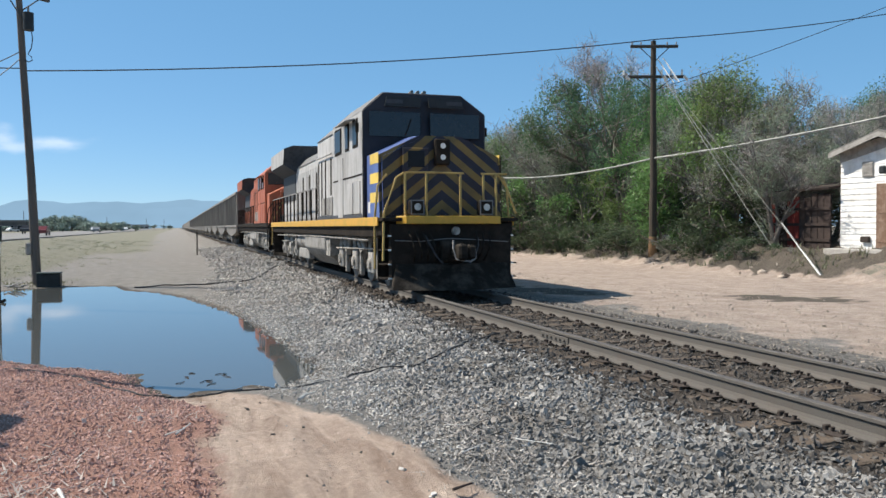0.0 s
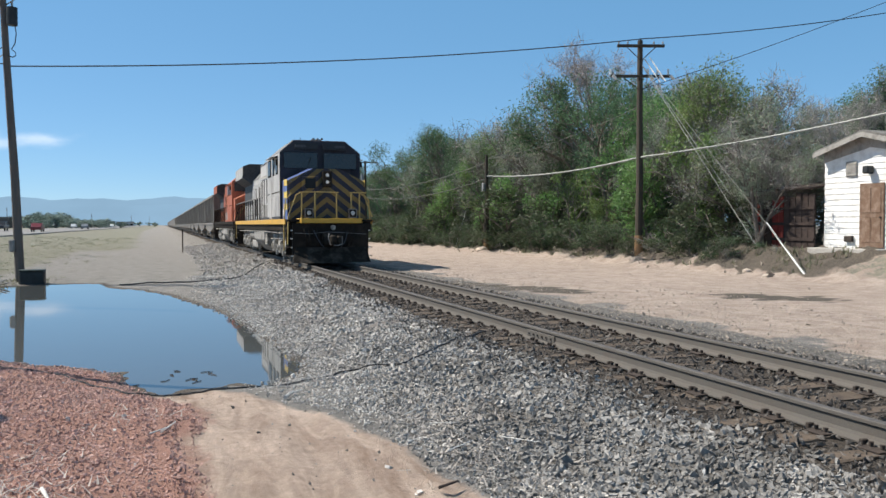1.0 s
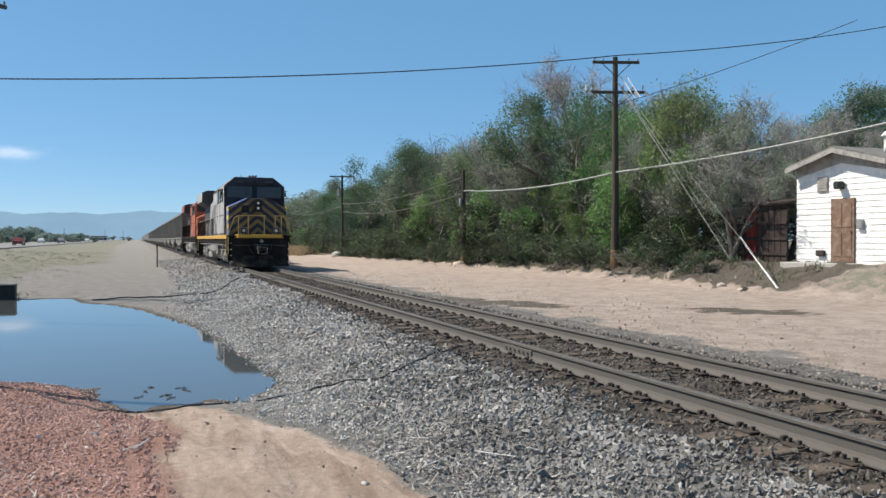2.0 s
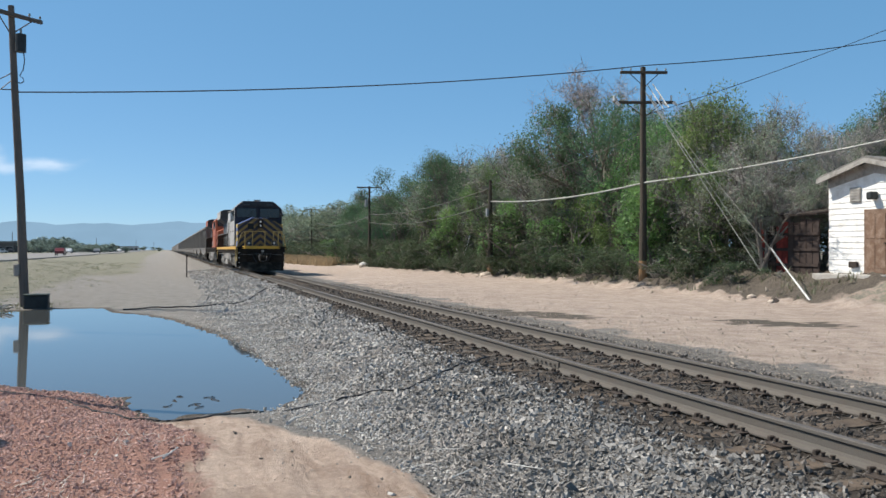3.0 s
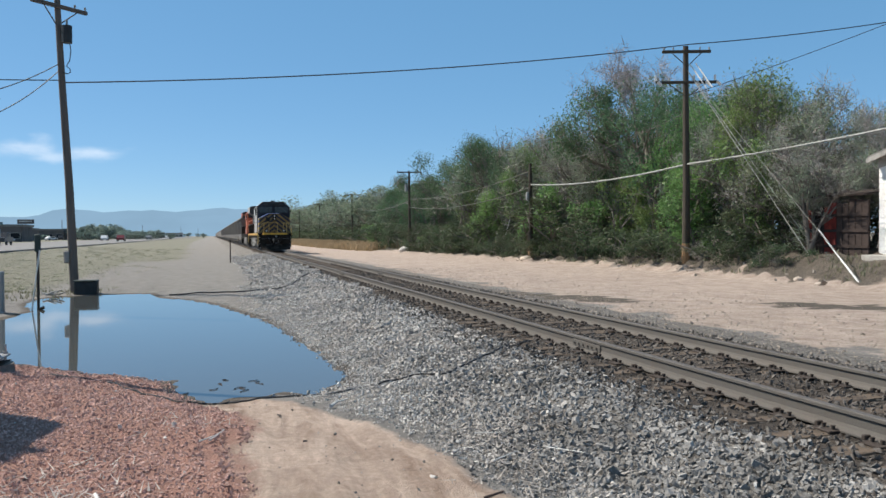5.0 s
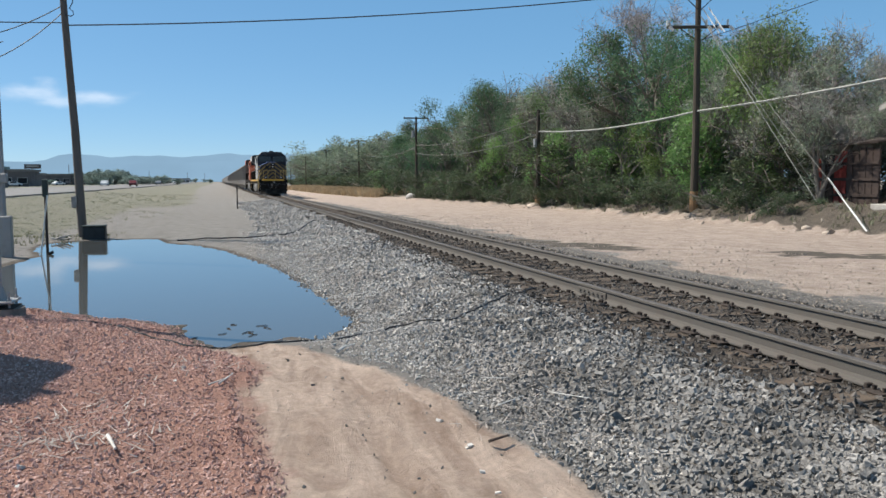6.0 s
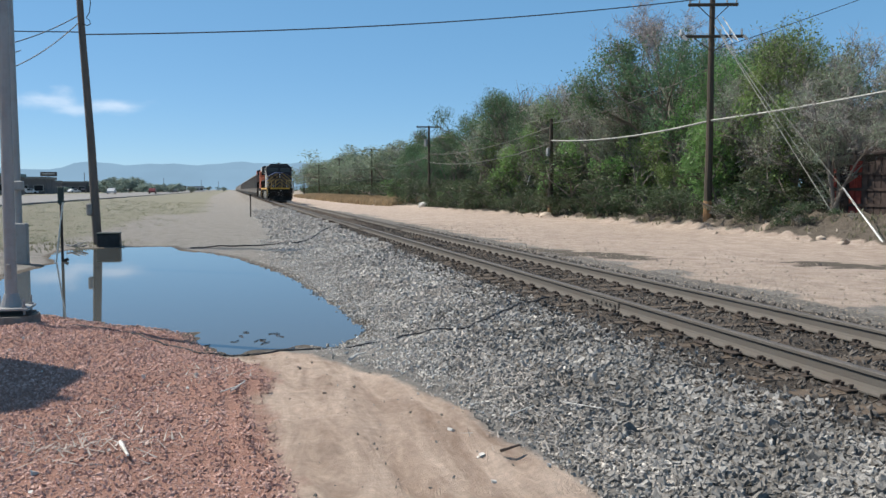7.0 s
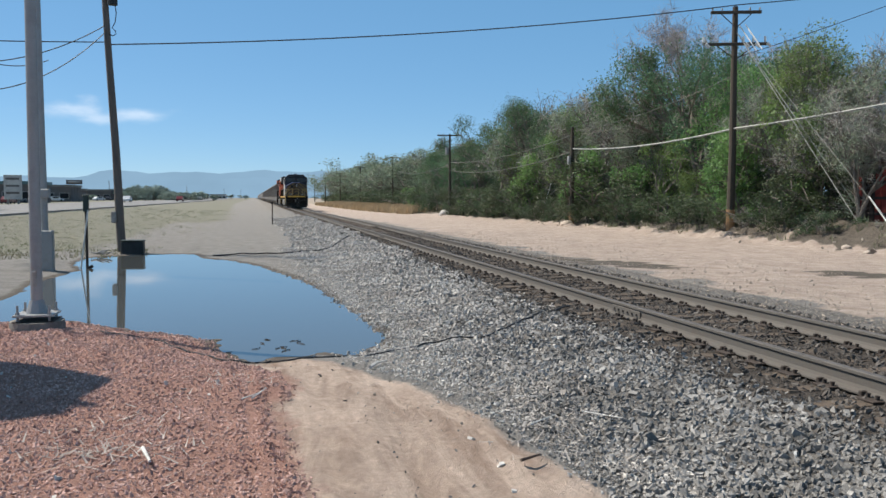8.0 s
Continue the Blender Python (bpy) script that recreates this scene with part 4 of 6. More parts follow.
def coal_car(detail):
    """An open coal car, 15.6 m over its body, its near end at y 0.5."""
    car = thing("coal_car", "dusty dark grey open coal car on four axles, loaded" if detail else "dark grey open coal car far down the train", "freight car", "train")
    L = 15.9
    body = bmesh.new()
    prism(body, [(0.45, 3.95), (L - 0.05, 3.95), (L - 0.05, 1.55), (L - 2.2, 1.0), (L / 2 + 1.2, 0.75), (L / 2 - 1.2, 0.75), (2.6, 1.0), (0.45, 1.55)], "x", -1.5, 1.5)
    body.faces.ensure_lookup_table()
    for f in list(body.faces):
        f.normal_update()
        if f.normal.z > 0.9:
            bmesh.ops.inset_region(body, faces=[f], thickness=0.08)
            bmesh.ops.translate(body, verts=f.verts, vec=(0, 0, -0.45))
            break
    box(body, (-0.35, 0.1, 0.9), (0.35, L + 0.4, 1.15))
    part("body", body, HOPPER, car, "dusty metal tub")
    for s in (-1, 1):
        for yy, d in ((0.45, 1), (L - 0.05, -1)):
            part("end_post", boxed((s * 1.38, yy - d * 0.06, 1.1), (s * 1.52, yy + d * 0.1, 4.0)), HOPPER, car)
        part("top_chord", boxed((s * 1.5, 0.4, 3.83), (s * 1.6, L, 4.0), 0.01), HOPPER, car)
        part("side_sill", boxed((s * 1.5, 0.4, 1.42), (s * 1.58, L, 1.58), 0.01), HOPPER, car)
        if detail:
            for k in range(11):
                yy = 1.3 + k * 1.36
                part("rib", boxed((s * 1.5, yy, 1.58), (s * 1.575, yy + 0.14, 3.83)), HOPPER, car)
            for k in range(6):
                part("ladder_rung", boxed((s * 1.57, 0.5, 1.3 + k * 0.38), (s * 1.6, 0.95, 1.33 + k * 0.38)), HOPPER, car)
    if detail:
        for k in (-1.05, -0.4, 0.4, 1.05):
            part("end_stake", boxed((k - 0.06, 0.36, 1.55), (k + 0.06, 0.46, 3.9)), HOPPER, car)
        coal = bmesh.new()
        rnd = random.Random(3)
        g = [[coal.verts.new((-1.4 + 2.8 * i / 6, 0.6 + (L - 0.8) * j / 20, 3.62 + (0.42 * math.sin(math.pi * i / 6) * min(1, 6 * j / 20, 6 * (20 - j) / 20)) + rnd.uniform(-0.05, 0.05))) for i in range(7)] for j in range(21)]
        for a, b in zip(g, g[1:]):
            for i in range(6):
                coal.faces.new((a[i], a[i + 1], b[i + 1], b[i]))
        part("coal_load", coal, COAL, car, "heaped black coal")
    part("coupler", boxed((-0.14, -0.15, 0.8), (0.14, 0.5, 1.02), 0.03), GRIME, car)
    for yc in (2.2, L - 1.9):
        tf = bmesh.new()
        for s in (-1, 1):
            prism(tf, [(yc - 1.15, 0.4), (yc - 1.1, 0.62), (yc - 0.4, 0.82), (yc + 0.4, 0.82), (yc + 1.1, 0.62), (yc + 1.15, 0.4), (yc + 0.3, 0.24), (yc - 0.3, 0.24)], "x", s * 0.98, s * 1.12)
            for q in (-0.18, 0, 0.18):
                tube(tf, (s * 1.13, yc + q, 0.3), (s * 1.13, yc + q, 0.7), 0.06, n=6)
        box(tf, (-1.0, yc - 0.2, 0.55), (1.0, yc + 0.2, 0.9))
        part("truck_frame", tf, GRIME, car, "dusty two-axle truck")
        for k in (-0.89, 0.89):
            ws = bmesh.new()
            for s in (-1, 1):
                tube(ws, (s * 0.70, 0, 0), (s * 0.82, 0, 0), 0.457, n=16)
            tube(ws, (-0.98, 0, 0), (0.98, 0, 0), 0.09, n=8)
            w = part("wheelset", ws, GRIME, car)
            w.location = (0, yc + k, 0.457)
    return car


LEAD_Y, SPEED = 15.9, 12.0
lead, lead_wheels = locomotive("silver-grey diesel locomotive with blue and yellow chevron nose", SILVER, CHEVRON, BLUE, YELLOW, RAIL_YELLOW, NAVY, LAMP)
second, second_wheels = locomotive("faded orange diesel locomotive coupled behind the leader", ORANGE, ORANGE, ORANGE, BLACK, BLACK, ORANGE, LENS)
near_car, far_car = coal_car(True), coal_car(False)
MOVING_CARS = []
CARS = [near_car] + [copy_thing(near_car, pose(0, 0, 0)) for _ in range(15)] + [far_car] + [copy_thing(far_car, pose(0, 0, 0)) for _ in range(39)]


# ---- poles and wires ----
def utility_pole(name, label, x, y, tall, arms=(), lean=(0.0, 0.0), r=0.15, timber=POLE, foot=False, along=0.0, sink=0.15):
    """A timber pole with cross-arms: each arm is (height, half length). along: the arms' turn in degrees."""
    z = h1(x, y)
    po = thing(name, label, "utility pole", at=(x, y, z))
    top = Vector((lean[0], lean[1], tall))
    at = lambda h: top * (h / tall)
    shaft = strand(bmesh.new(), [at(-sink), at(0.6), at(tall * 0.35) + Vector((0.03, 0, 0)), at(tall * 0.7), at(tall)], r, 10)
    for v in shaft.verts:
        q = at(v.co.z)
        k = 1 - 0.36 * max(0, v.co.z) / tall
        v.co.x, v.co.y = q.x + (v.co.x - q.x) * k, q.y + (v.co.y - q.y) * k
    bmesh.ops.contextual_create(shaft, geom=[e for e in shaft.edges if e.is_boundary and e.verts[0].co.z > tall * 0.9])
    part("shaft", shaft, timber, po)
    if foot:
        part("bare_foot", rod((0, 0, -sink), at(0.8), r * 1.05, r * 1.03, 10), POLE_FOOT, po, "pale brown bare timber at the foot")
    turn = Matrix.Rotation(radians(along), 3, "Z")
    for h, half in arms:
        c = at(h)
        arm = boxed((-half, -0.17, -0.06), (half, -0.06, 0.06), 0.012)
        bmesh.ops.transform(arm, matrix=Matrix.Translation(c) @ turn.to_4x4(), verts=arm.verts)
        ar = part("crossarm", arm, timber, po)
        for s in (-1, 1):
            a, b = c + turn @ Vector((s * half * 0.62, -0.18, -0.05)), c + Vector((0, -0.1, -0.62))
            if half > 0.7:
                part("brace", rod(a, b, 0.02, n=5), timber, po)
            for q in (0.93, 0.55):
                p = c + turn @ Vector((s * half * q, -0.115, 0.06))
                ins = rod(p, p + Vector((0, 0, 0.05)), 0.018, n=6)
                tube(ins, p + Vector((0, 0, 0.045)), p + Vector((0, 0, 0.12)), 0.04, 0.028, 8)
                part("insulator", ins, TANK, ar, "small insulator")
    return po


P1 = utility_pole("utility_pole", "tall dark timber pole with two crossarms beside the dirt road", 19.1, 30.2, 9.02, [(8.77, 1.0), (7.5, 1.25)], r=0.17, foot=True, along=-18)
for k in (-1.22, 0.35, 0.75, 1.2):
    q = Matrix.Rotation(radians(-18), 3, "Z") @ Vector((k, -0.3, 7.5))
    part("bell_insulator", rod(q, q + Vector((0.16, -0.05, -0.16)), 0.07, 0.05, 8), WHITE, P1, "white bell insulator")
    part("bell_insulator", rod(q + Vector((-0.1, 0, 0.05)), q + Vector((-0.1, 0, 0.26)), 0.05, 0.04, 8), WHITE, P1, "white bell insulator")
P2 = utility_pole("utility_pole", "short dark timber pole without arms before the trees", 18.8, 46.8, 5.85, r=0.16, foot=True)
part("meter_box", boxed((-0.28, -0.16, 3.6), (-0.14, 0.1, 4.1), 0.02), STEEL, P2, "small grey meter box")
P3 = utility_pole("utility_pole", "dark timber pole with one wide crossarm", 19.0, 79.6, 7.95, [(7.8, 1.25)], r=0.16, along=-10)
part("transformer", rod((-0.32, -0.1, 5.9), (-0.32, -0.1, 6.6), 0.17, n=12), STEEL, P3, "grey transformer can")
for px, py, tall in ((23.9, 143.8, 9.0), (24.0, 190, 9.0), (24.0, 236, 9.0), (24.3, 290, 9.0), (24.5, 345, 9.0)):
    utility_pole("utility_pole", "far dark timber pole with a crossarm by the track", px, py, tall, [(tall - 0.2, 1.3)], r=0.18)
LP = utility_pole("utility_pole", "leaning grey timber pole with transformer beside the puddle", -4.28, 28.6, 9.42, [(9.12, 0.98)], lean=(-0.4, -0.05), r=0.142, timber=GREYPOLE, along=44)
can = part("transformer", rod((-0.09, -0.25, 7.95), (-0.09, -0.25, 8.5), 0.155, n=14), DARK_BOX, LP, "dark transformer can")
part("bushing", rod((-0.09, -0.25, 8.5), (-0.09, -0.25, 8.7), 0.04, 0.03, 6), TANK, can)
part("lead_wire", strand(bmesh.new(), [Vector((-0.02, -0.25, 8.0)), Vector((0.02, -0.27, 7.7)), Vector((-0.02, -0.26, 7.4)), Vector((-0.12, -0.24, 7.22)), Vector((-0.02, -0.24, 7.14)), Vector((0.0, -0.24, 7.04)), Vector((-0.1, -0.22, 6.98)), Vector((-0.25, -0.16, 7.05))], 0.016, 5), WIRE, LP)
part("pole_meter", boxed((-0.3, -0.18, 0.95), (-0.13, 0.05, 1.35), 0.04), TANK, LP, "grey meter box on the pole")

cable("service_wire", (-4.6, 28.6, 6.78), (19.2, 30.1, 9.7), 0.32, 0.022, WIRE, "dark insulated wire strung over the track")
cable("service_wire", (19.2, 30.1, 9.7), (36, 31, 12.75), 0.2, 0.022, WIRE, "dark insulated wire strung over the trees")
cable("overhead_cable", (18.8, 46.7, 4.85), (19.1, 30.1, 4.72), 0.28, 0.04, WIRE_PALE, "thick pale cable between poles")
cable("overhead_cable", (19.1, 30.1, 4.72), (22.2, 19.2, 5.55), 0.12, 0.04, WIRE_PALE, "thick pale cable running to the shed")
cable("overhead_cable", (19.1, 30.1, 6.9), (18.8, 46.8, 5.9), 0.35, 0.016, WIRE_GREY, "thin grey wire between poles")
cable("overhead_cable", (18.8, 46.8, 5.7), (19.0, 79.6, 5.4), 0.5, 0.025, WIRE_GREY, "thin grey wire between poles")
cable("overhead_cable", (18.8, 46.8, 4.7), (19.0, 79.6, 4.6), 0.6, 0.025, WIRE_GREY, "thin grey wire between poles")
cable("overhead_cable", (19.0, 79.6, 5.2), (23.9, 143.8, 7.0), 0.9, 0.03, WIRE_GREY, "thin grey wire between poles")
cable("service_wire", (19.2, 30.1, 7.6), (29, 26.8, 11.3), 0.1, 0.014, WIRE, "thin dark wire rising over the trees")
cable("service_wire", (-4.6, 28.55, 7.4), (-9.5, 24.0, 5.6), 0.7, 0.016, WIRE, "thin drooping drop wire")
cable("service_wire", (-4.6, 28.55, 7.2), (-9.5, 24.0, 5.2), 1.2, 0.016, WIRE, "thin drooping drop wire")
cable("service_wire", (-4.6, 28.55, 6.85), (-30, 22.0, 6.6), 0.5, 0.018, WIRE, "dark wire running off over the road")
cable("service_wire", (-6.2, 21.9, 5.1), (-4.9, 22.0, 5.2), 0.12, 0.012, WIRE, "short loop of wire")
for gx, gy in ((20.3, 24.2), (20.9, 24.5)):
    cable("guy_wire", (19.12, 30.1, 8.6), (gx, gy, h1(gx, gy)), 0.02, 0.015, WIRE_PALE, "taut pale guy wire", steps=6)
cable("guy_wire", (19.12, 30.1, 8.6), (18.15, 19.55, h1(18.15, 19.55)), 0.02, 0.012, WIRE_GREY, "taut grey guy wire", steps=6)
for k in (0.0, 0.25):
    tagged(part("guy_insulator", rod((19.2 + 0.4 * k, 30.02 - k, 8.85), (19.42 + 0.4 * k, 29.2 - k, 7.75), 0.026, n=6), WHITE), "white rod in the guy wire", "insulator")
for a, b in (((18.15, 19.55), (18.4, 21.6)), ((20.6, 57.4), (21.3, 57.1))):
    za = h1(*a)
    g = 1.55 if a[1] < 30 else 2.6
    tagged(part("guy_marker", rod((*a, za - 0.1), (*b, za + g), 0.028, 0.026, 8), CLEAN_WHITE), "white plastic guy marker leaning by the ditch" if a[1] < 30 else "pale stick leaning before the trees", "guy marker")


# ---- trees ----
def limb(vs, fs, a, b, r0, r1, n=4):
    d = (b - a).normalized()
    u = d.orthogonal().normalized()
    w = d.cross(u)
    k = len(vs)
    for p, r in ((a, r0), (b, r1)):
        for i in range(n):
            t = 2 * math.pi * i / n
            vs.append(p + (u * math.cos(t) + w * math.sin(t)) * r)
    for i in range(n):
        j = (i + 1) % n
        fs.append((k + i, k + j, k + n + j, k + n + i))


def tree(label, seed, tall, spread, leaves, size, foliage, bare=0.25, stems=3, low=0.06, category="tree", name="tree", wood=BARK, forks=4, clumps=90, twigs=0, puff=0.5):
    """A tapered trunk that forks into limbs and twigs, with leaves in separate clumps round the twigs and bare twig sprays."""
    rnd = random.Random(seed)
    vs, fs, ends = [], [], []

    def grow(p, d, length, r, depth):
        bend = Vector((rnd.gauss(0, 0.16), rnd.gauss(0, 0.16), rnd.gauss(0.05, 0.1)))
        m = p + d * length * 0.5 + bend * length * 0.15
        q = p + d * length + bend * length * 0.35
        if depth > 1:
            limb(vs, fs, p, m, r, r * 0.82, 6 if depth > 3 else 3)
            limb(vs, fs, m, q, r * 0.82, r * 0.6, 6 if depth > 3 else 3)
        else:
            limb(vs, fs, p, q, r, r * 0.5, 3)
        if depth <= 2:
            ends.append(q)
            ends.append(m)
        if depth >= 3:
            for u in (0.35, 0.75):
                a = rnd.uniform(0, 6.28)
                grow(p.lerp(q, u), Vector((math.cos(a), math.sin(a), rnd.uniform(-0.15, 0.5))).normalized(), tall * rnd.uniform(0.07, 0.13), r * 0.3, 1)
        if depth == 0:
            return
        for _ in range(rnd.choice((2, 3, 3)) if depth > 1 else 2):
            side = Vector((rnd.gauss(0, 1) * spread, rnd.gauss(0, 1) * spread, rnd.gauss(0.25, 0.45)))
            grow(q, (d * 0.75 + side * 0.62).normalized(), length * rnd.uniform(0.62, 0.84), r * 0.58, depth - 1)

    for _ in range(stems):
        out = Vector((rnd.gauss(0, 0.3) * spread, rnd.gauss(0, 0.3) * spread, 1)).normalized()
        grow(Vector((rnd.gauss(0, 0.15), rnd.gauss(0, 0.15), -0.2)), out, tall * rnd.uniform(0.22, 0.3), 0.028 * tall / stems ** 0.4, forks)
    k = tall / max(v.z for v in vs)
    wide = 0.5 + 0.5 * k
    vs = [Vector((v.x * wide, v.y * wide, v.z * k if v.z > 0 else v.z)) for v in vs]
    ob = thing(name, label, category)
    link("trunk", arrays("trunk", [tuple(v) for v in vs], fs), wood, ob, "grey forked trunk and limbs")
    rs = np.random.RandomState(seed)
    e = np.array([(v.x * wide, v.y * wide, v.z * k) for v in ends])
    keep = e[rs.rand(len(e)) > bare * ease(0.45, 1.0, e[:, 2] / tall)]
    keep = keep[keep[:, 2] > low * tall * rs.uniform(0.3, 1.2, len(keep))]
    scale = (tall / 9) ** 0.5

    def unit(q):
        return q / np.linalg.norm(q, axis=1)[:, None]

    if leaves:
        # most leaves lie in rounded clumps, turned outwards; some stray between them
        heart = keep[rs.choice(len(keep), clumps)] + rs.normal(0, 0.12, (clumps, 3))
        radius = puff * scale * np.exp(0.35 * rs.normal(0, 1, clumps))
        j = rs.choice(clumps, leaves, p=radius ** 2 / (radius ** 2).sum())
        d = unit(rs.normal(0, 1, (leaves, 3)) + np.array([0, 0, 0.25]))
        c = heart[j] + d * (radius[j] * rs.rand(leaves) ** 0.5)[:, None] * np.array([0.9, 0.9, 1.05])
        stray = rs.rand(leaves) < 0.16
        c[stray] = keep[rs.choice(len(keep), stray.sum())] + rs.normal(0, 0.26, (stray.sum(), 3)) * scale
        c[:, 2] = np.maximum(c[:, 2], 0.1)
        n = unit(d * 0.8 + rs.normal(0, 0.7, (leaves, 3)) + np.array([0, 0, 0.12]))
        a = unit(np.cross(n, rs.normal(0, 1, (leaves, 3))))
        b = np.cross(n, a)
        w = rs.uniform(0.6, 1.4, (leaves, 1)) * size
        v = np.stack([c - a * w, c + b * w * 0.5, c + a * w * rs.uniform(0.6, 1.0, (leaves, 1)) - b * w * 0.35], 1).reshape(-1, 3)
        link("crown", arrays("crown", v, np.arange(leaves * 3).reshape(-1, 3)), foliage, ob, "uneven leafy crown")
    if twigs:
        p = e[rs.choice(len(e), twigs)] + rs.normal(0, 0.1, (twigs, 3))
        p = p[p[:, 2] > 0.2 * tall]
        m = len(p)
        run = unit(rs.normal(0, 1, (m, 3)) + np.array([0, 0, 0.75])) * rs.uniform(0.25, 0.85, (m, 1)) * scale
        off = unit(np.cross(run, rs.normal(0, 1, (m, 3)))) * 0.011
        v = np.stack([p - off, p + off, p + run], 1).reshape(-1, 3)
        tagged(link("twig_spray", arrays("twig_spray", v, np.arange(m * 3).reshape(-1, 3)), DEADTWIG if wood is DEADTWIG else TWIG, ob), "spray of thin bare twigs", kind="stuff")
    return ob


def build_trees():
    kinds = [
        tree("dark green leafy tree at the edge of the dirt road", 11, 10, 0.62, 14500, 0.085, LEAF_A, 0.15, clumps=56, puff=0.82, low=0.06),
        tree("fresh green leafy tree at the edge of the dirt road", 12, 9, 0.5, 13500, 0.082, LEAF_B, 0.2, clumps=48, puff=0.8, twigs=1500, low=0.05),
        tree("half-bare olive-grey tree with pale twigs", 13, 10, 0.5, 6500, 0.07, LEAF_C, 0.6, forks=5, wood=TWIG, clumps=70, puff=0.46, twigs=6500),
        tree("dark green leafy tree with a rounded crown", 14, 10, 0.72, 14500, 0.085, LEAF_A, 0.1, stems=2, clumps=50, puff=0.86, twigs=2600, low=0.08),
        tree("olive-grey tree with thin foliage and pale twigs", 15, 9, 0.55, 9500, 0.078, LEAF_C, 0.4, forks=5, stems=4, clumps=58, puff=0.64, twigs=4000),
        tree("tall bare dead tree with pinkish twigs", 18, 12, 0.5, 0, 0.1, LEAF_C, stems=3, forks=5, wood=DEADTWIG, twigs=12000),
    ]
    sizes = (10, 9, 10, 10, 9, 12)
    thin = [
        tree("far green tree beside the track, haze in its leaf colour", 16, 10, 0.8, 3600, 0.2, LEAF_HAZED, 0.15, low=0.0, clumps=55, puff=0.95),
        tree("far olive tree beside the track, haze in its leaf colour", 17, 10, 0.75, 3200, 0.19, LEAF_HAZED, 0.3, low=0.0, clumps=55, puff=0.9, twigs=900),
    ]
    shrubs = [
        tree("low bushy green undergrowth before the trees", 21, 3.2, 1.1, 3600, 0.072, LEAF_B, 0.1, 5, 0.02, "shrub", "shrub", forks=3, clumps=36, puff=0.62),
        tree("low green undergrowth before the trees, shade darkened into its leaves", 22, 2.8, 1.1, 3000, 0.075, LEAF_SHADED, 0.1, 5, 0.02, "shrub", "shrub", forks=3, clumps=36, puff=0.62),
        tree("dry grey brush with few leaves", 23, 2.2, 1.4, 800, 0.055, LEAF_C, 0.3, 6, 0.02, "shrub", "shrub", TWIG, forks=3, clumps=30, puff=0.4, twigs=350),
        tree("tall green thicket under the trees, shade darkened into its leaves", 24, 5, 0.9, 6500, 0.07, LEAF_SHADED, 0.1, 5, 0.02, "shrub", "shrub", forks=4, clumps=42, puff=0.78),
    ]
    used = set()
    rnd = random.Random(8)

    def put(src, x, y, tall, base, wide=None):
        k = tall / base * rnd.uniform(0.97, 1.03)
        m = Matrix.LocRotScale((x, y, h1(x, y)), Euler((0, 0, rnd.uniform(0, 6.28))), (k * (wide or rnd.uniform(0.88, 1.08)),) * 2 + (k,))
        if src in used:
            copy_thing(src, m)
        else:
            used.add(src)
            src.matrix_basis = m

    def row(spots):
        for x, y, tall, j in spots:
            put(kinds[j], x, y, tall, sizes[j])

    # the edge of the wood, tree by tree, then those behind it
    row(((25.2, 24.0, 6.0, 2), (24.4, 26.2, 6.6, 2), (23.0, 27.9, 6.8, 4), (22.8, 30.4, 8.0, 1), (22.6, 32.6, 8.3, 4), (23.4, 35.0, 8.7, 1), (22.6, 37.7, 9.4, 0), (23.4, 41.0, 9.9, 3),
         (22.6, 44.4, 10.6, 4), (22.9, 47.4, 11.2, 2), (23.1, 50.9, 11.5, 4), (22.0, 54.0, 9.0, 1), (22.8, 57.6, 9.2, 0), (22.6, 62.4, 9.9, 2),
         (22.4, 65.6, 10.9, 0), (23.2, 68.4, 11.4, 4), (22.8, 71.4, 11.2, 0), (22.8, 75.5, 10.6, 3), (22.8, 81.5, 8.9, 0), (23.0, 87.5, 8.0, 3), (23.0, 93.5, 7.6, 0), (23.4, 100.0, 8.0, 3), (23.8, 106.5, 9.2, 0), (24.0, 113.5, 10.4, 3)))
    row(((27.4, 45.4, 12.9, 5), (27.4, 48.2, 12.4, 2), (26.4, 29.0, 7.6, 2), (26.6, 32.4, 8.6, 3), (26.4, 36.2, 9.6, 0), (26.2, 40.4, 10.2, 0), (26.8, 53.5, 11.2, 4), (26.4, 58.5, 10.2, 0), (26.0, 64.5, 10.4, 2),
         (26.8, 70.0, 11.4, 0), (27.2, 78.0, 10.2, 3), (26.6, 87.0, 8.8, 0), (27.4, 97.0, 8.6, 3), (27.2, 108.0, 10.0, 0)))
    row(((31, 30.5, 8.0, 3), (34, 33, 8.8, 0), (29.5, 24.0, 6.8, 3), (33.5, 26.5, 8.3, 0), (36, 29, 9.0, 3), (37.5, 25, 8.6, 0), (30.5, 37.5, 9.4, 0), (31.5, 44, 10.0, 3), (31, 53, 10.2, 0)))
    tops = [(118, 10.4), (150, 10.8), (185, 12.2), (240, 13.5), (330, 15), (600, 18)]
    at = lambda y: float(np.interp(y, [a for a, _ in tops], [b for _, b in tops]))
    y, k = 116, 0
    while y < 420:
        for dx in (0, 6):
            put(thin[(k + dx // 3) % 2], 31 + dx + rnd.uniform(-1.5, 2.5) + 0.03 * (y - 118), y + dx * 0.5, at(y) * rnd.uniform(0.72, 1.02), 10, rnd.uniform(1.2, 1.6))
        for dx in (-1.5, 2.5):
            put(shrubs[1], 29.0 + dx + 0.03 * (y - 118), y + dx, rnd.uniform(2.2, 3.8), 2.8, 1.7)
        y += rnd.uniform(4.5, 7) * (y / 118)
        k += 1
    # undergrowth: open in front, thick behind, with shade put into the leaf colour
    y = 26.3
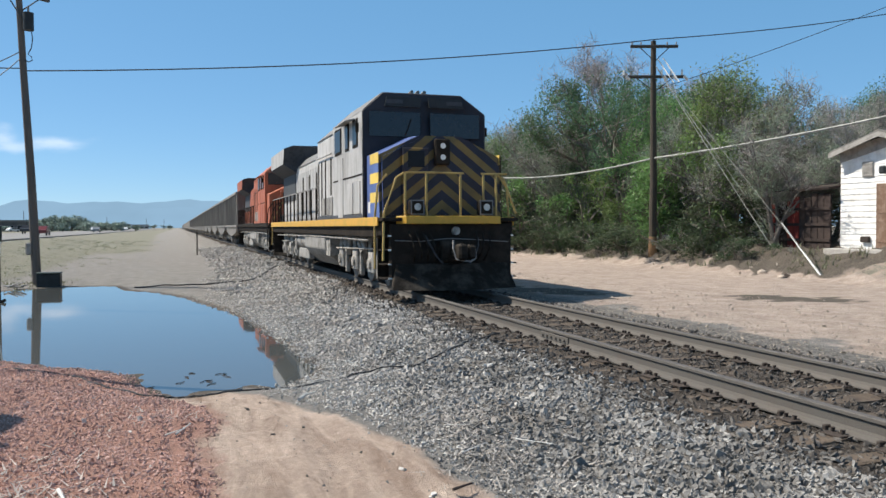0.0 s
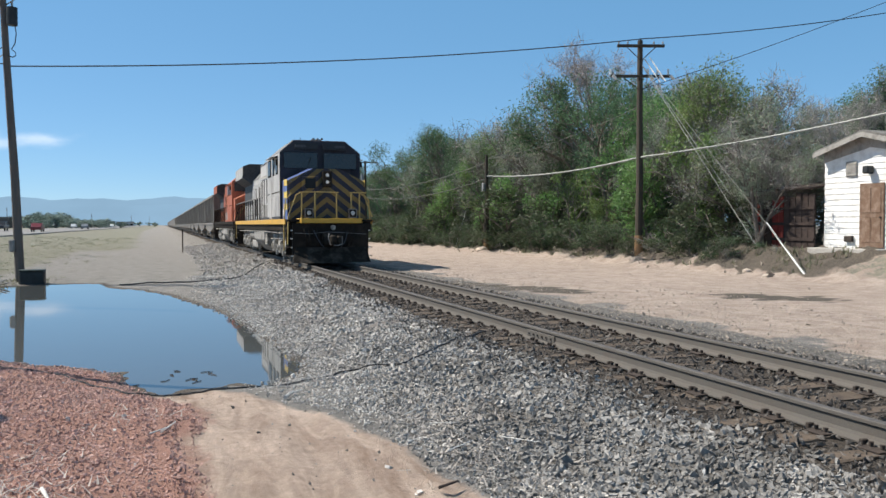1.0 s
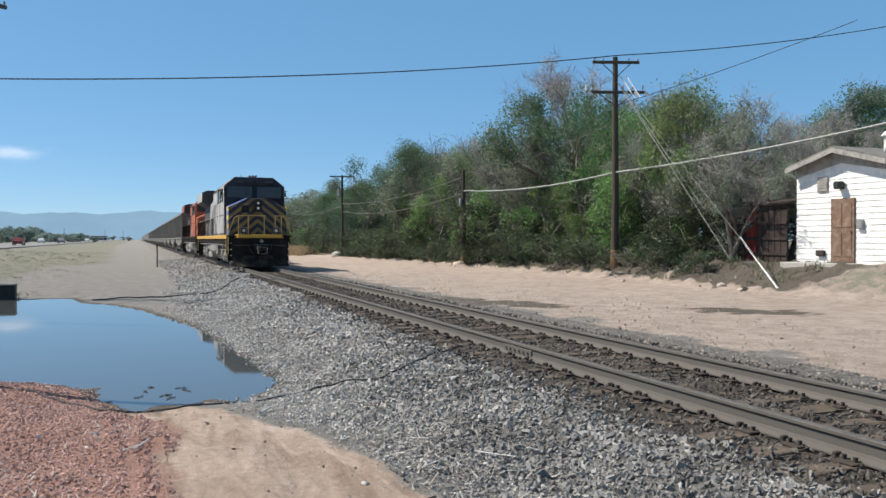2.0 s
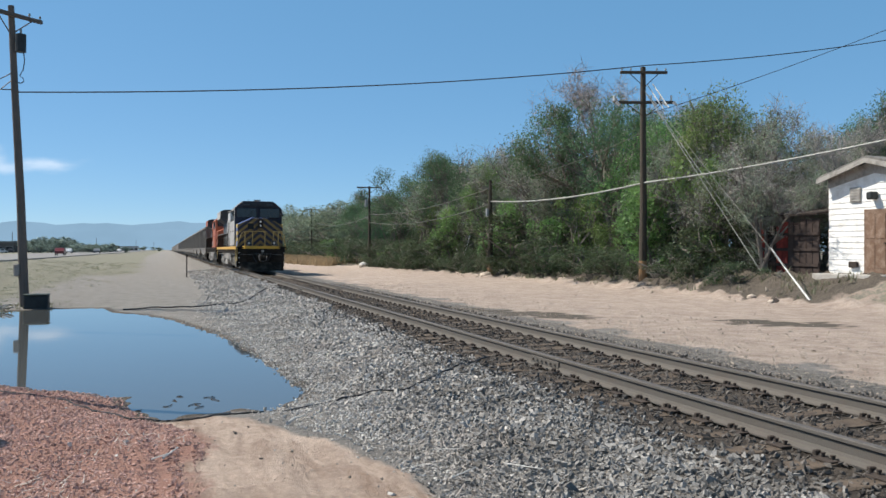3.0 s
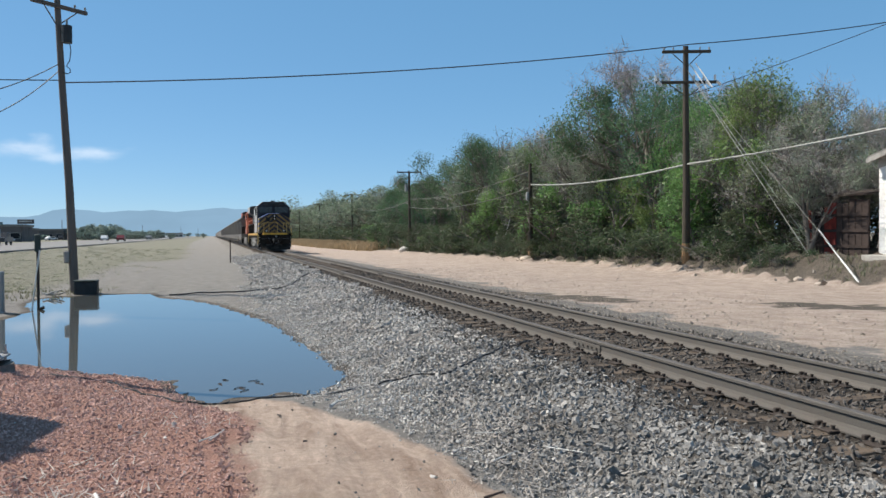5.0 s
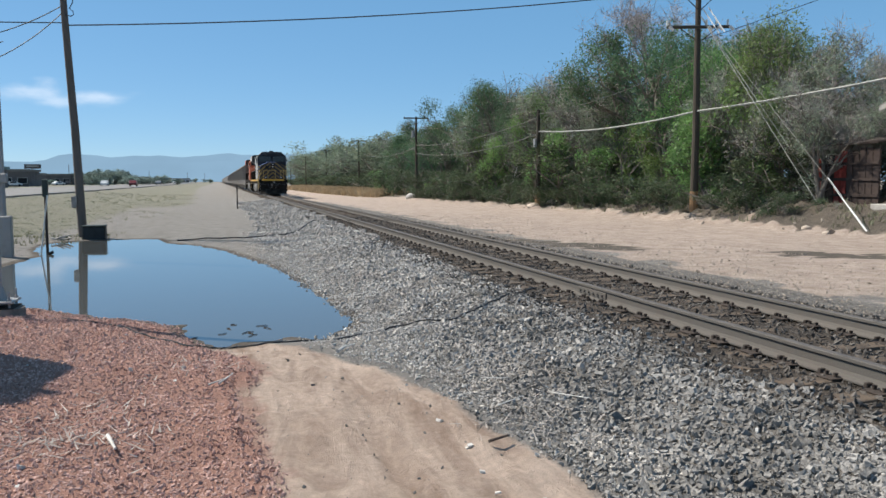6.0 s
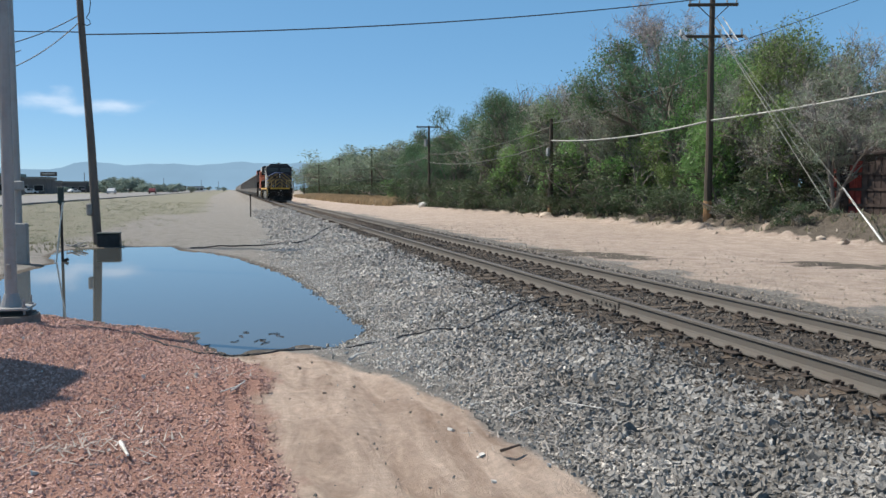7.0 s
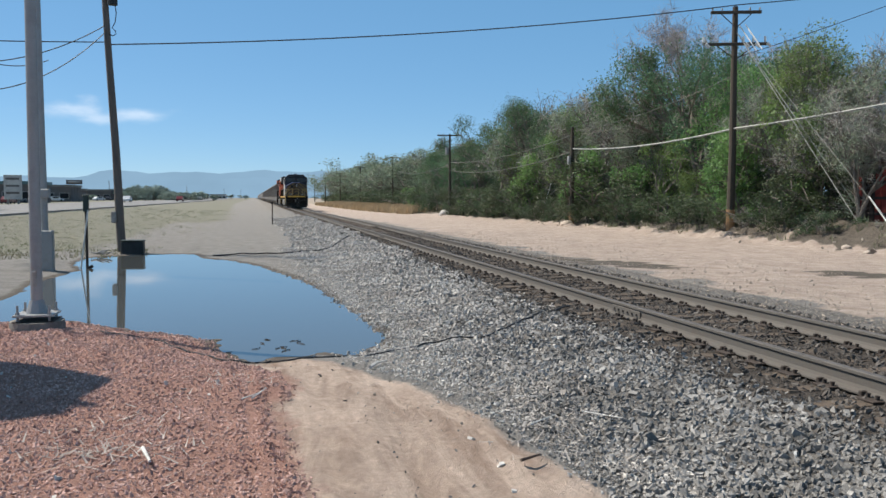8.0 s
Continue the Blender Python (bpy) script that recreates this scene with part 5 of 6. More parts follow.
    while y < 116:
        j = rnd.choice((0, 1, 1, 1))
        put(shrubs[j], 20.5 + rnd.uniform(-0.5, 0.9) + (1.0 if y < 34 else 0.0), y, rnd.uniform(1.4, 3.4), (3.2, 2.8, 2.2)[j])
        y += rnd.uniform(2.4, 4.4) * (1 + max(0, y - 50) / 60)
    y = 25.0
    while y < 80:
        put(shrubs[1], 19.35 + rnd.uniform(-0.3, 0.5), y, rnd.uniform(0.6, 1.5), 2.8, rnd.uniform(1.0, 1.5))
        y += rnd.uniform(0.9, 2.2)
    # thickets added behind the trunks to keep the gaps there dark
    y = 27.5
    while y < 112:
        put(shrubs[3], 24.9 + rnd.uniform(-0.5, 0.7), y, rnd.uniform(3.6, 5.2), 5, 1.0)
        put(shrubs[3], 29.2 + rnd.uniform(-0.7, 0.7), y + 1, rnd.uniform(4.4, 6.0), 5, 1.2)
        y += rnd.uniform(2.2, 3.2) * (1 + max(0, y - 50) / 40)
    for x, y, t in ((19.4, 29.5, 0.9), (19.3, 33.5, 0.7), (19.6, 44, 0.8), (19.2, 24.6, 0.8), (19.9, 26.6, 1.1), (20.2, 23.2, 0.8)):
        put(shrubs[2], x, y, t, 2.2)
    put(kinds[4], 21.7, 27.6, 5.6, 9, 1.2)
    put(kinds[2], 21.9, 26.4, 5.6, 10, 1.2)
    put(kinds[4], 20.7, 24.7, 5.6, 9, 1.15)
    for x, y, t in ((20.9, 29.0, 4.9), (20.9, 31.9, 4.2), (21.2, 35.0, 4.6), (20.9, 39.4, 4.2), (21.0, 47.2, 4.8), (21.2, 59.0, 5.0), (21.4, 68.0, 5.2)):
        put(shrubs[0], x, y, t, 3.2)


build_trees()


# ---- dry grass ----
def tufts(name, label, places, tall, blades, material, flat=False):
    rs = np.random.RandomState(len(places))
    c = np.repeat(np.asarray(places, float), blades, 0)
    n = len(c)
    c[:, :2] += rs.normal(0, 0.14, (n, 2))
    z = height(c[:, 0], c[:, 1])
    a = rs.uniform(0, 6.28, n)
    w = 0.012 + 0.010 * rs.rand(n) + 0.0006 * c[:, 1]
    hgt = tall * rs.uniform(0.35, 1.1, n)
    lean = rs.normal(0, 0.35, (n, 2)) * hgt[:, None]
    if flat:
        lean, w, hgt = lean * 5, w * 0.4, hgt * 0.35
        z = z + 0.03
    dx, dy = np.cos(a) * w, np.sin(a) * w
    v = np.stack([np.stack([c[:, 0] - dx, c[:, 1] - dy, z - 0.02], 1), np.stack([c[:, 0] + dx, c[:, 1] + dy, z - 0.02], 1), np.stack([c[:, 0] + lean[:, 0], c[:, 1] + lean[:, 1], z + hgt], 1)], 1).reshape(-1, 3)
    tagged(link(name, arrays(name, v, np.arange(n * 3).reshape(-1, 3)), material), label, "grass", kind="stuff")


def build_grass():
    rs = np.random.RandomState(5)
    p = np.stack([rs.uniform(18.2, 21.0, 260), rs.uniform(20, 110, 260)], 1)
    p[:, 1] = 20 + 90 * rs.rand(260) ** 1.5
    tufts("roadside_grass", "dry straw grass along the foot of the trees", p, 0.22, 8, WEED)
    q = np.stack([rs.uniform(16.6, 23.5, 1900), 92 + 140 * rs.rand(1900)], 1)
    tufts("tall_dry_grass", "tall dry straw grass by the track", q, 0.85, 12, DRY)
    y = 30 + 90 * rs.rand(1300) ** 1.6
    r = np.stack([-3.5 - 13 * rs.rand(1300) + 1.5 * np.sin(y * 0.3), y], 1)
    tufts("field_grass", "patchy green and straw grass on the left verge", r, 0.04, 7, WEED)
    s = np.stack([-3.6 - 5 * rs.rand(160) ** 1.3, 25.5 + 4 * rs.rand(160)], 1)
    s = s[inside(PUDDLE, s[:, 0], s[:, 1]) < -0.1]
    tufts("puddle_weeds", "short weeds round the pole and the puddle", s, 0.11, 5, WEED)
    k = 26
    c = np.concatenate([np.stack([2.05 + 0.25 * rs.randn(k), 6.6 + 0.5 * rs.randn(k)], 1), np.stack([2.6 + 0.3 * rs.randn(k), 6.9 + 0.4 * rs.randn(k)], 1), np.stack([2.3 + 0.3 * rs.randn(k), 5.2 + 0.4 * rs.randn(k)], 1), np.stack([-1.0 + 0.28 * rs.randn(26), 5.65 + 0.16 * rs.randn(26)], 1), np.stack([-1.0 + 0.2 * rs.randn(9), 6.35 + 0.15 * rs.randn(9)], 1), np.stack([-0.3 + 0.35 * rs.randn(8), 7.5 + 0.25 * rs.randn(8)], 1)])
    tufts("bleached_straw", "flattened bleached straw caught among the stones", c, 0.06, 7, STRAW, True)


build_grass()


# ---- the white shed ----
def build_shed():
    x, y0, y1, z = 21.5, 18.55, 22.4, 1.0
    ym = (y0 + y1) / 2
    eave, peak = 3.4, 3.76
    sh = thing("shed", "white board-clad gabled shed with a brown door", "shed", at=(x, y0, z))
    w = y1 - y0
    part("wall", prismed([(0, -0.4), (w, -0.4), (w, eave), (w / 2, peak), (0, eave)], "x", 0.03, 5.0), SIDING, sh)
    rows = int((peak + 0.1) / 0.19)
    for k in range(rows):
        a = k * 0.19
        cut = max(0.0, (a + 0.19 - eave) / (peak - eave) * w / 2)
        if w - 2 * cut < 0.3:
            break
        part("clapboard", prismed([(0.03, a), (0.0, a), (0.02, a + 0.19), (0.03, a + 0.19)], "y", cut, w - cut), SIDING, sh)
    part("foundation", boxed((-0.02, -0.03, -0.5), (5.02, w + 0.03, -0.003)), CONCRETE, sh)
    for s, a, b in ((-1, -0.12, w / 2), (1, w / 2, w + 0.12)):
        za, zb = (eave - 0.1, peak + 0.08) if s < 0 else (peak + 0.08, eave - 0.1)
        part("roof_slope", prismed([(a, za), (b, zb), (b, zb + 0.06), (a, za + 0.06)], "x", -0.38, 5.3), ROOFING, sh, "grey felt roof")
        part("fascia", prismed([(a, za - 0.16), (b, zb - 0.16), (b, zb - 0.003), (a, za - 0.003)], "x", -0.42, -0.38), FASCIA, sh, "grey fascia board")
    # gable trim, made deeper in grey to include the shade below the soffit
    part("soffit_board", prismed([(0.0, eave - 0.42), (w / 2, peak - 0.4), (w, eave - 0.42), (w, eave - 0.02), (w / 2, peak - 0.02), (0, eave - 0.02)], "x", -0.03, -0.003), FASCIA, sh)
    dy = w - (22.4 - 21.0) - 1.1
    door = part("door", boxed((-0.05, dy, 0.12), (0.02, dy + 0.95, 2.2), 0.01), OLDDOOR, sh, "peeling brown boarded door")
    for k in range(4):
        part("panel", boxed((-0.062, dy + 0.1 + (k % 2) * 0.4, 0.3 + (k // 2) * 0.95), (-0.05, dy + 0.45 + (k % 2) * 0.4, 1.1 + (k // 2) * 0.95), 0.01), OLDDOOR, door)
    part("door_handle", rod((-0.1, dy + 0.1, 1.1), (-0.05, dy + 0.1, 1.1), 0.03, n=8), RUST, door)
    vent = part("vent", boxed((-0.04, w - 0.95 - 0.45, 2.45), (0.01, w - 0.95, 2.95), 0.01), FASCIA, sh, "grey louvered gable vent")
    for k in range(5):
        part("slat", boxed((-0.06, w - 1.38, 2.49 + k * 0.09), (-0.04, w - 0.97, 2.53 + k * 0.09)), FASCIA, vent)
    part("wall_lamp", boxed((-0.3, dy + 0.4, 2.5), (0.0, dy + 0.65, 2.75), 0.04), DARK_BOX, sh, "dark wall lamp over the door")
    part("meter", boxed((-0.12, dy - 0.35, 1.2), (0.0, dy - 0.12, 1.5), 0.02), STEEL, sh, "grey electric meter")
    part("junction_box", boxed((-0.1, w - 1.3, 0.3), (0.0, w - 0.95, 0.5), 0.02), RUST, sh)
    part("stoop", boxed((-1.0, dy - 0.4, -0.45), (-0.06, dy + 2.2, 0.1), 0.02), CONCRETE, sh, "low concrete stoop")
    pipe = rod((1.2, 1.1, 3.4), (1.2, 1.1, 4.2), 0.2, n=14)
    tube(pipe, (1.2, 1.1, 4.2), (1.2, 1.1, 4.35), 0.3, 0.16, 14)
    part("roof_vent", pipe, WHITE, sh, "white metal roof ventilator")
    lean = thing("lean_to", "dark timber lean-to with faded red boards beside the shed", "shed", at=(21.3, 22.62, 0.95))
    for k in range(10):
        part("board", boxed((0.0, 0.02 + k * 0.3, -0.3), (0.06, 0.29 + k * 0.3, 2.0 - 0.03 * k + 0.05 * (k % 3))), REDWOOD if k in (5, 6, 9) else DARKWOOD, lean)
    part("lean_roof", prismed([(-0.15, 2.15), (2.2, 2.5), (2.2, 2.56), (-0.15, 2.21)], "y", -0.05, 3.1), DARKWOOD, lean)
    for k in range(3):
        part("rail_board", boxed((-0.05, 0.0, 0.35 + k * 0.55), (-0.003, 3.0, 0.45 + k * 0.55)), DARKWOOD, lean)


build_shed()


# ---- by the puddle ----
def build_left():
    z = h1(-2.84, 11.6)
    sp = thing("sign_pole", "grey galvanised steel sign pole bolted to a concrete footing", "sign pole", at=(-2.80, 11.6, z))
    foot = rod((0, 0, -0.3), (0, 0, 0.09), 0.36, 0.33, 24)
    part("footing", foot, FOOTING, sp, "round concrete footing")
    part("base_plate", boxed((-0.24, -0.24, 0.16), (0.24, 0.24, 0.19), 0.005), STEEL, sp)
    part("lower_plate", boxed((-0.25, -0.25, 0.093), (0.25, 0.25, 0.105), 0.004), RUST, sp)
    for sx in (-0.19, 0.19):
        for sy in (-0.19, 0.19):
            part("anchor_bolt", rod((sx, sy, 0.08), (sx, sy, 0.31), 0.016, n=6), STEEL, sp)
            part("nut", rod((sx, sy, 0.19), (sx, sy, 0.22), 0.03, n=6), STEEL, sp)
    part("flare", rod((0, 0, 0.19), (0, 0, 0.36), 0.14, 0.085, 16), STEEL, sp)
    part("pole", rod((0, 0, 0.3), (0.02, 0, 4.7), 0.075, 0.068, 16), STEEL, sp, "round grey steel pole")
    part("hand_hole", boxed((-0.03, -0.1, 0.55), (0.03, -0.07, 0.75), 0.01), TANK, sp)
    # unseen panel, its outline cut to throw the shadow wedge on the red gravel
    bz = h1(-6, 11.4)
    sb = thing("sign_board", "unseen white panel on two steel posts, added to cast a shadow", "sign", at=(-3.63, 10.25, bz))
    for q in (-2.9, -5.4):
        part("post", rod((q, 0.06, -0.3), (q, 0.06, 7.4), 0.07, n=10), STEEL, sb)
    part("board", prismed([(-1.12, 4.9), (-3.1, 7.5), (-6.4, 7.6), (-6.4, 2.7), (-0.8, 2.7)], "y", -0.14, -0.013), WHITE, sb)
    z = h1(-5.05, 22.0)
    s2 = thing("service_pole", "grey steel service pole with an electric cabinet at its foot", "service pole", at=(-5.05, 21.9, z))
    part("pole", rod((0, 0, 0.0), (-0.06, 0, 8.0), 0.085, 0.075, 14), STEEL, s2)
    part("cabinet", boxed((-0.1, -0.3, -0.05), (0.22, -0.05, 0.98), 0.02), STEEL, s2, "grey electric cabinet")
    part("switch_box", boxed((-0.12, -0.22, 1.78), (0.16, -0.06, 2.0), 0.02), STEEL, s2)
    mk = thing("marker_post", "thin dark marker post with a green cap and white stake", "marker post", at=(-4.25, 22.7, h1(-4.25, 22.7)))
    part("post", rod((0, 0, -0.2), (0, 0, 1.6), 0.035, n=8), RUST, mk)
    part("cap", boxed((-0.07, -0.05, 1.5), (0.07, 0.05, 1.95), 0.02), GREEN_BOX, mk, "green cap")
    part("stake", rod((-0.16, 0.02, 0.0), (0.05, -0.04, 1.55), 0.022, n=6), WHITE, mk, "white leaning stake")
    part("collar", rod((0.02, -0.03, 0.04), (0.14, -0.03, 0.1), 0.04, n=8), RUST, mk)
    bx = thing("utility_box", "low dark green-black utility box at the puddle's edge", "utility box", at=(-3.85, 28.0, h1(-3.85, 28.0) - 0.02))
    part("body", boxed((-0.34, -0.25, -0.12), (0.34, 0.25, 0.42), 0.03), DARK_BOX, bx)
    part("lid", boxed((-0.36, -0.27, 0.42), (0.36, 0.27, 0.46), 0.015), GREEN_BOX, bx)
    dr = thing("driftwood", "bleached branches heaped at the foot of the pole", "driftwood", at=(-4.7, 27.3, 0.02))
    rnd = random.Random(9)
    for k in range(7):
        a = Vector((rnd.uniform(-0.35, 0.3), rnd.uniform(-0.15, 0.15), 0.03 + rnd.uniform(0, 0.12)))
        part("branch", rod(a, a + Vector((rnd.uniform(-0.4, 0.45), rnd.uniform(-0.1, 0.1), rnd.uniform(-0.05, 0.14))), 0.032, 0.018, 6), CONCRETE, dr)
    ps = thing("trackside_post", "thin dark steel post beside the track", "post", at=(1.15, 55.7, h1(1.15, 55.7)))
    part("post", rod((0, 0, -0.2), (0, 0, 1.42), 0.04, n=8), RUST, ps)
    part("top_plate", boxed((-0.05, -0.02, 1.3), (0.05, 0.02, 1.5)), RUST, ps)


build_left()


def ground_cable(name, pts, r, label):
    fine = []
    rnd = random.Random(2)
    for a, b in zip(pts, pts[1:]):
        for k in range(8):
            u = k / 8
            fine.append((a[0] + (b[0] - a[0]) * u + rnd.uniform(-0.02, 0.02), a[1] + (b[1] - a[1]) * u + rnd.uniform(-0.03, 0.03)))
    fine.append(pts[-1])
    p = [Vector((x, y, max(0.0, h1(x, y)) + r * 0.8 + (0.022 if x > 1.9 else 0.0))) for x, y in fine]
    tagged(part(name, strand(bmesh.new(), p, r, 6), WIRE), label, "hose")


ground_cable("ground_hose", [(-2.15, 11.6), (-1.64, 11.02), (-1.24, 10.5), (-0.8, 9.95), (-0.39, 9.42), (-0.02, 9.24), (0.28, 9.16), (0.66, 9.22), (1.17, 9.25), (1.59, 9.4), (2.19, 9.62), (2.72, 9.5), (3.13, 9.87), (3.88, 10.67), (4.5, 11.2)], 0.011, "thin black hose lying over gravel to the rails")
ground_cable("ground_hose", [(-1.3, 26.5), (-0.2, 26.5), (0.9, 26.7), (2.1, 27.6), (2.6, 28.6), (3.6, 33.0), (4.5, 34.5)], 0.024, "thin black hose lying across the dust to the rails")


# ---- gravel ----
def rocks(name, label, x, y, size, material, sink=0.1, flat=0.72, seed=1, z=None, rough=True):
    """Many angular stones as one mesh."""
    bm = bmesh.new()
    if rough:
        # crushed stone: jagged blocks
        for q in ((a, b, c) for a in (-0.62, 0.62) for b in (-0.62, 0.62) for c in (-0.62, 0.62)):
            bm.verts.new(q)
        bmesh.ops.convex_hull(bm, input=bm.verts[:])
        bm.verts.index_update()
    else:
        for q in ((1, 0, 0), (-1, 0, 0), (0, 1, 0), (0, -1, 0), (0, 0, 1), (0, 0, -1)):
            bm.verts.new(q)
        bmesh.ops.convex_hull(bm, input=bm.verts[:])
        bm.verts.index_update()
    base = np.array([tuple(v.co) for v in bm.verts])
    tri = np.array([[v.index for v in f.verts] for f in bm.faces])
    bm.free()
    rs = np.random.RandomState(seed)
    n = len(x)
    m = len(base)
    jit = 1 + rs.uniform(-0.42, 0.36, (n, m, 1))
    s = size[:, None, None] * np.stack([rs.uniform(0.8, 1.7, n), rs.uniform(0.55, 1.1, n), rs.uniform(0.5, 1.0, n) * flat], 1)[:, None, :]
    v = base[None] * jit * s
    q = rs.normal(0, 1, (n, 4))
    q /= np.linalg.norm(q, axis=1)[:, None]
    w, a, b, c = q.T
    R = np.stack([np.stack([1 - 2 * (b * b + c * c), 2 * (a * b - c * w), 2 * (a * c + b * w)], 1), np.stack([2 * (a * b + c * w), 1 - 2 * (a * a + c * c), 2 * (b * c - a * w)], 1), np.stack([2 * (a * c - b * w), 2 * (b * c + a * w), 1 - 2 * (a * a + b * b)], 1)], 1)
    v = np.einsum("nij,nkj->nki", R, v)
    zz = height(x, y) if z is None else z
    v += np.stack([x, y, zz + size * (0.5 - sink + rs.uniform(-0.4, 0.12, n))], 1)[:, None, :]
    f = (tri[None] + m * np.arange(n)[:, None, None]).reshape(-1, 3)
    tagged(link(name, arrays(name, v.reshape(-1, 3), f), material), label, "gravel", kind="stuff")


def build_gravel():
    rs = np.random.RandomState(7)
    n = 44000
    y = 3.2 + 32 * rs.rand(n) ** 1.7
    x = 1.15 + 3.2 * rs.rand(n)
    den = ease(1.0, 2.0, x + 0.35 * waves(x, y, 22, 2)) * (inside(PUDDLE, x, y) < 0.05)
    ok = (rs.rand(n) < 0.12 + 0.88 * den) & (inside(SAND, x, y) < 0.0) & (rs.rand(n) < ease(4.5, 3.6, x))
    x, y = x[ok], y[ok]
    size = rs.uniform(0.012, 0.026, len(x)) * (0.35 + 0.8 * ease(1.3, 2.7, x + 0.2 * waves(x, y, 22, 2))) * (1 + 0.012 * y)
    big = rs.rand(len(x)) < 0.02
    size[big] *= 1.5
    worn = rs.rand(len(x)) < 0.75 * ease(5.5, 12.5, y + 1.5 * (2.4 - x))
    rocks("ballast_gravel", "dark grey crushed ballast stone on the track shoulder", x[~worn], y[~worn], size[~worn], STONE, seed=3)
    rocks("dusty_ballast", "dusty grey crushed ballast stone on the track shoulder", x[worn], y[worn], size[worn], FINES, seed=23)
    n = 9000
    y = 22 + 50 * rs.rand(n) ** 1.3
    x = 4.35 - 2.9 * rs.rand(n) ** 2.0 + 0.25 * waves(0 * y, y, 34, 5)
    rocks("far_ballast", "pale grey ballast stone further down the shoulder", x, y, rs.uniform(0.03, 0.055, n) * (1 + 0.006 * y), FINES, sink=0.25, seed=33, rough=False)
    n = 24000
    y = 4 + 26 * rs.rand(n) ** 1.4
    x = 0.6 + 2.0 * rs.rand(n) ** 0.7
    ok = (inside(PUDDLE, x, y) < 0.0) & (inside(SAND, x, y) < 0.02 - 0.3 * rs.rand(n)) & (rs.rand(n) < ease(0.5, 1.4, x))
    rocks("fine_gravel", "fine grey chippings along the foot of the ballast", x[ok], y[ok], rs.uniform(0.007, 0.017, ok.sum()) * (1 + 0.02 * y[ok]), FINES, seed=13, rough=False)
    n = 17000
    y = 3.0 + 34 * rs.rand(n) ** 1.6
    x = 3.65 + 3.8 * rs.rand(n)
    rail = np.minimum(abs(x - TRACK_X - 0.752), abs(x - TRACK_X + 0.752))
    ok = rail > 0.09
    x, y = x[ok], y[ok]
    rocks("track_gravel", "dark oily ballast between the ties", x, y, rs.uniform(0.015, 0.032, len(x)) * (1 + 0.01 * y), STONE_DARK, seed=4, rough=False, z=np.minimum(0.247, height(x, y)) + rs.uniform(-0.008, 0.018, len(x)))
    n = 9500
    y = 4 + 34 * rs.rand(n) ** 1.4
    x = 7.15 + 5.2 * rs.rand(n) ** 2.0
    rocks("far_side_gravel", "scattered grey stones beyond the track", x, y, rs.uniform(0.008, 0.018, n) * (1 + 1.2 * (rs.rand(n) < 0.12)), RUBBLE, sink=0.3, seed=5, rough=False)
    n = 56000
    y = 3.6 + 9.6 * rs.rand(n) ** 1.35
    x = -4.6 + 5.1 * rs.rand(n)
    ok = (inside(RED, x, y) > -0.06 * rs.rand(n)) & (inside(PUDDLE, x, y) < 0)
    x, y = x[ok], y[ok]
    rocks("red_gravel", "red-brown crushed stone covering the near mound", x, y, rs.uniform(0.007, 0.015, len(x)) * (1 + 0.025 * y), LAVA, sink=0.15, seed=6, rough=False)
    n = 170
    u = 3 + rs.rand(n) ** 0.7 * 16
    shore = PUDDLE[12:27]
    run = np.concatenate([[0], np.cumsum(np.linalg.norm(np.diff(shore, axis=0), axis=1))])
    x, y = np.interp(u, run, shore[:, 0]) + 0.07 * rs.randn(n), np.interp(u, run, shore[:, 1]) + 0.12 * rs.randn(n)
    rocks("shore_clods", "dark wet clods along the puddle's edge", x, y, rs.uniform(0.012, 0.034, n), STONE, sink=0.3, flat=0.5, seed=31, z=np.maximum(height(x, y), 0.0))
    n = 150
    y = 4 + 5.5 * rs.rand(n)
    x = -0.2 + 2.2 * rs.rand(n)
    ok = inside(PUDDLE, x, y) < -0.1
    rocks("loose_pebbles", "scattered small pebbles on the sand", x[ok], y[ok], rs.uniform(0.005, 0.011, ok.sum()), STONE, seed=8)
    n = 12
    x, y = 0.4 + 1.1 * rs.rand(n), 4.3 + 4 * rs.rand(n)
    rocks("dark_clods", "small dark clods on the sand path", x, y, rs.uniform(0.009, 0.018, n), STONE_DARK, seed=35)
    n = 360
    x = 8.2 + 8 * rs.rand(n)
    y = 9 + 30 * rs.rand(n)
    rocks("dirt_pebbles", "scattered stones on the dirt road", x, y, rs.uniform(0.01, 0.03, n), RUBBLE, seed=9)
    n = 130
    x = np.concatenate([1.4 + 2.6 * rs.rand(100), -3.2 + 3 * rs.rand(30)])
    y = np.concatenate([4 + 14 * rs.rand(100) ** 1.4, 4.5 + 6 * rs.rand(30)])
    rocks("white_chips", "scattered white stone chips", x, y, rs.uniform(0.012, 0.032, n), PALE, seed=10)
    n = 40
    x = 17.2 + 2.2 * rs.rand(n)
    y = 18 + 34 * rs.rand(n)
    rocks("ditch_rubble", "grey rubble along the ditch", x, y, rs.uniform(0.035, 0.12, n), RUBBLE, seed=12)
    for px, py, s in ((18.1, 78.2, 0.55), (19.9, 78.0, 0.6), (18.2, 46.0, 0.38), (19.3, 45.8, 0.35), (17.9, 21.9, 0.15), (17.4, 20.4, 0.12)):
        bm = bmesh.new()
        bmesh.ops.create_icosphere(bm, subdivisions=2, radius=s)
        rnd = random.Random(int(px * 100))
        for v in bm.verts:
            v.co *= 1 + rnd.uniform(-0.16, 0.16)
            v.co.z *= 0.6
        ob = part("boulder", bm, PALE if py > 60 else RUBBLE)
        ob.location = (px, py, h1(px, py) + s * 0.2)
        tagged(ob, "pale boulder at the edge of the dirt road", "boulder")
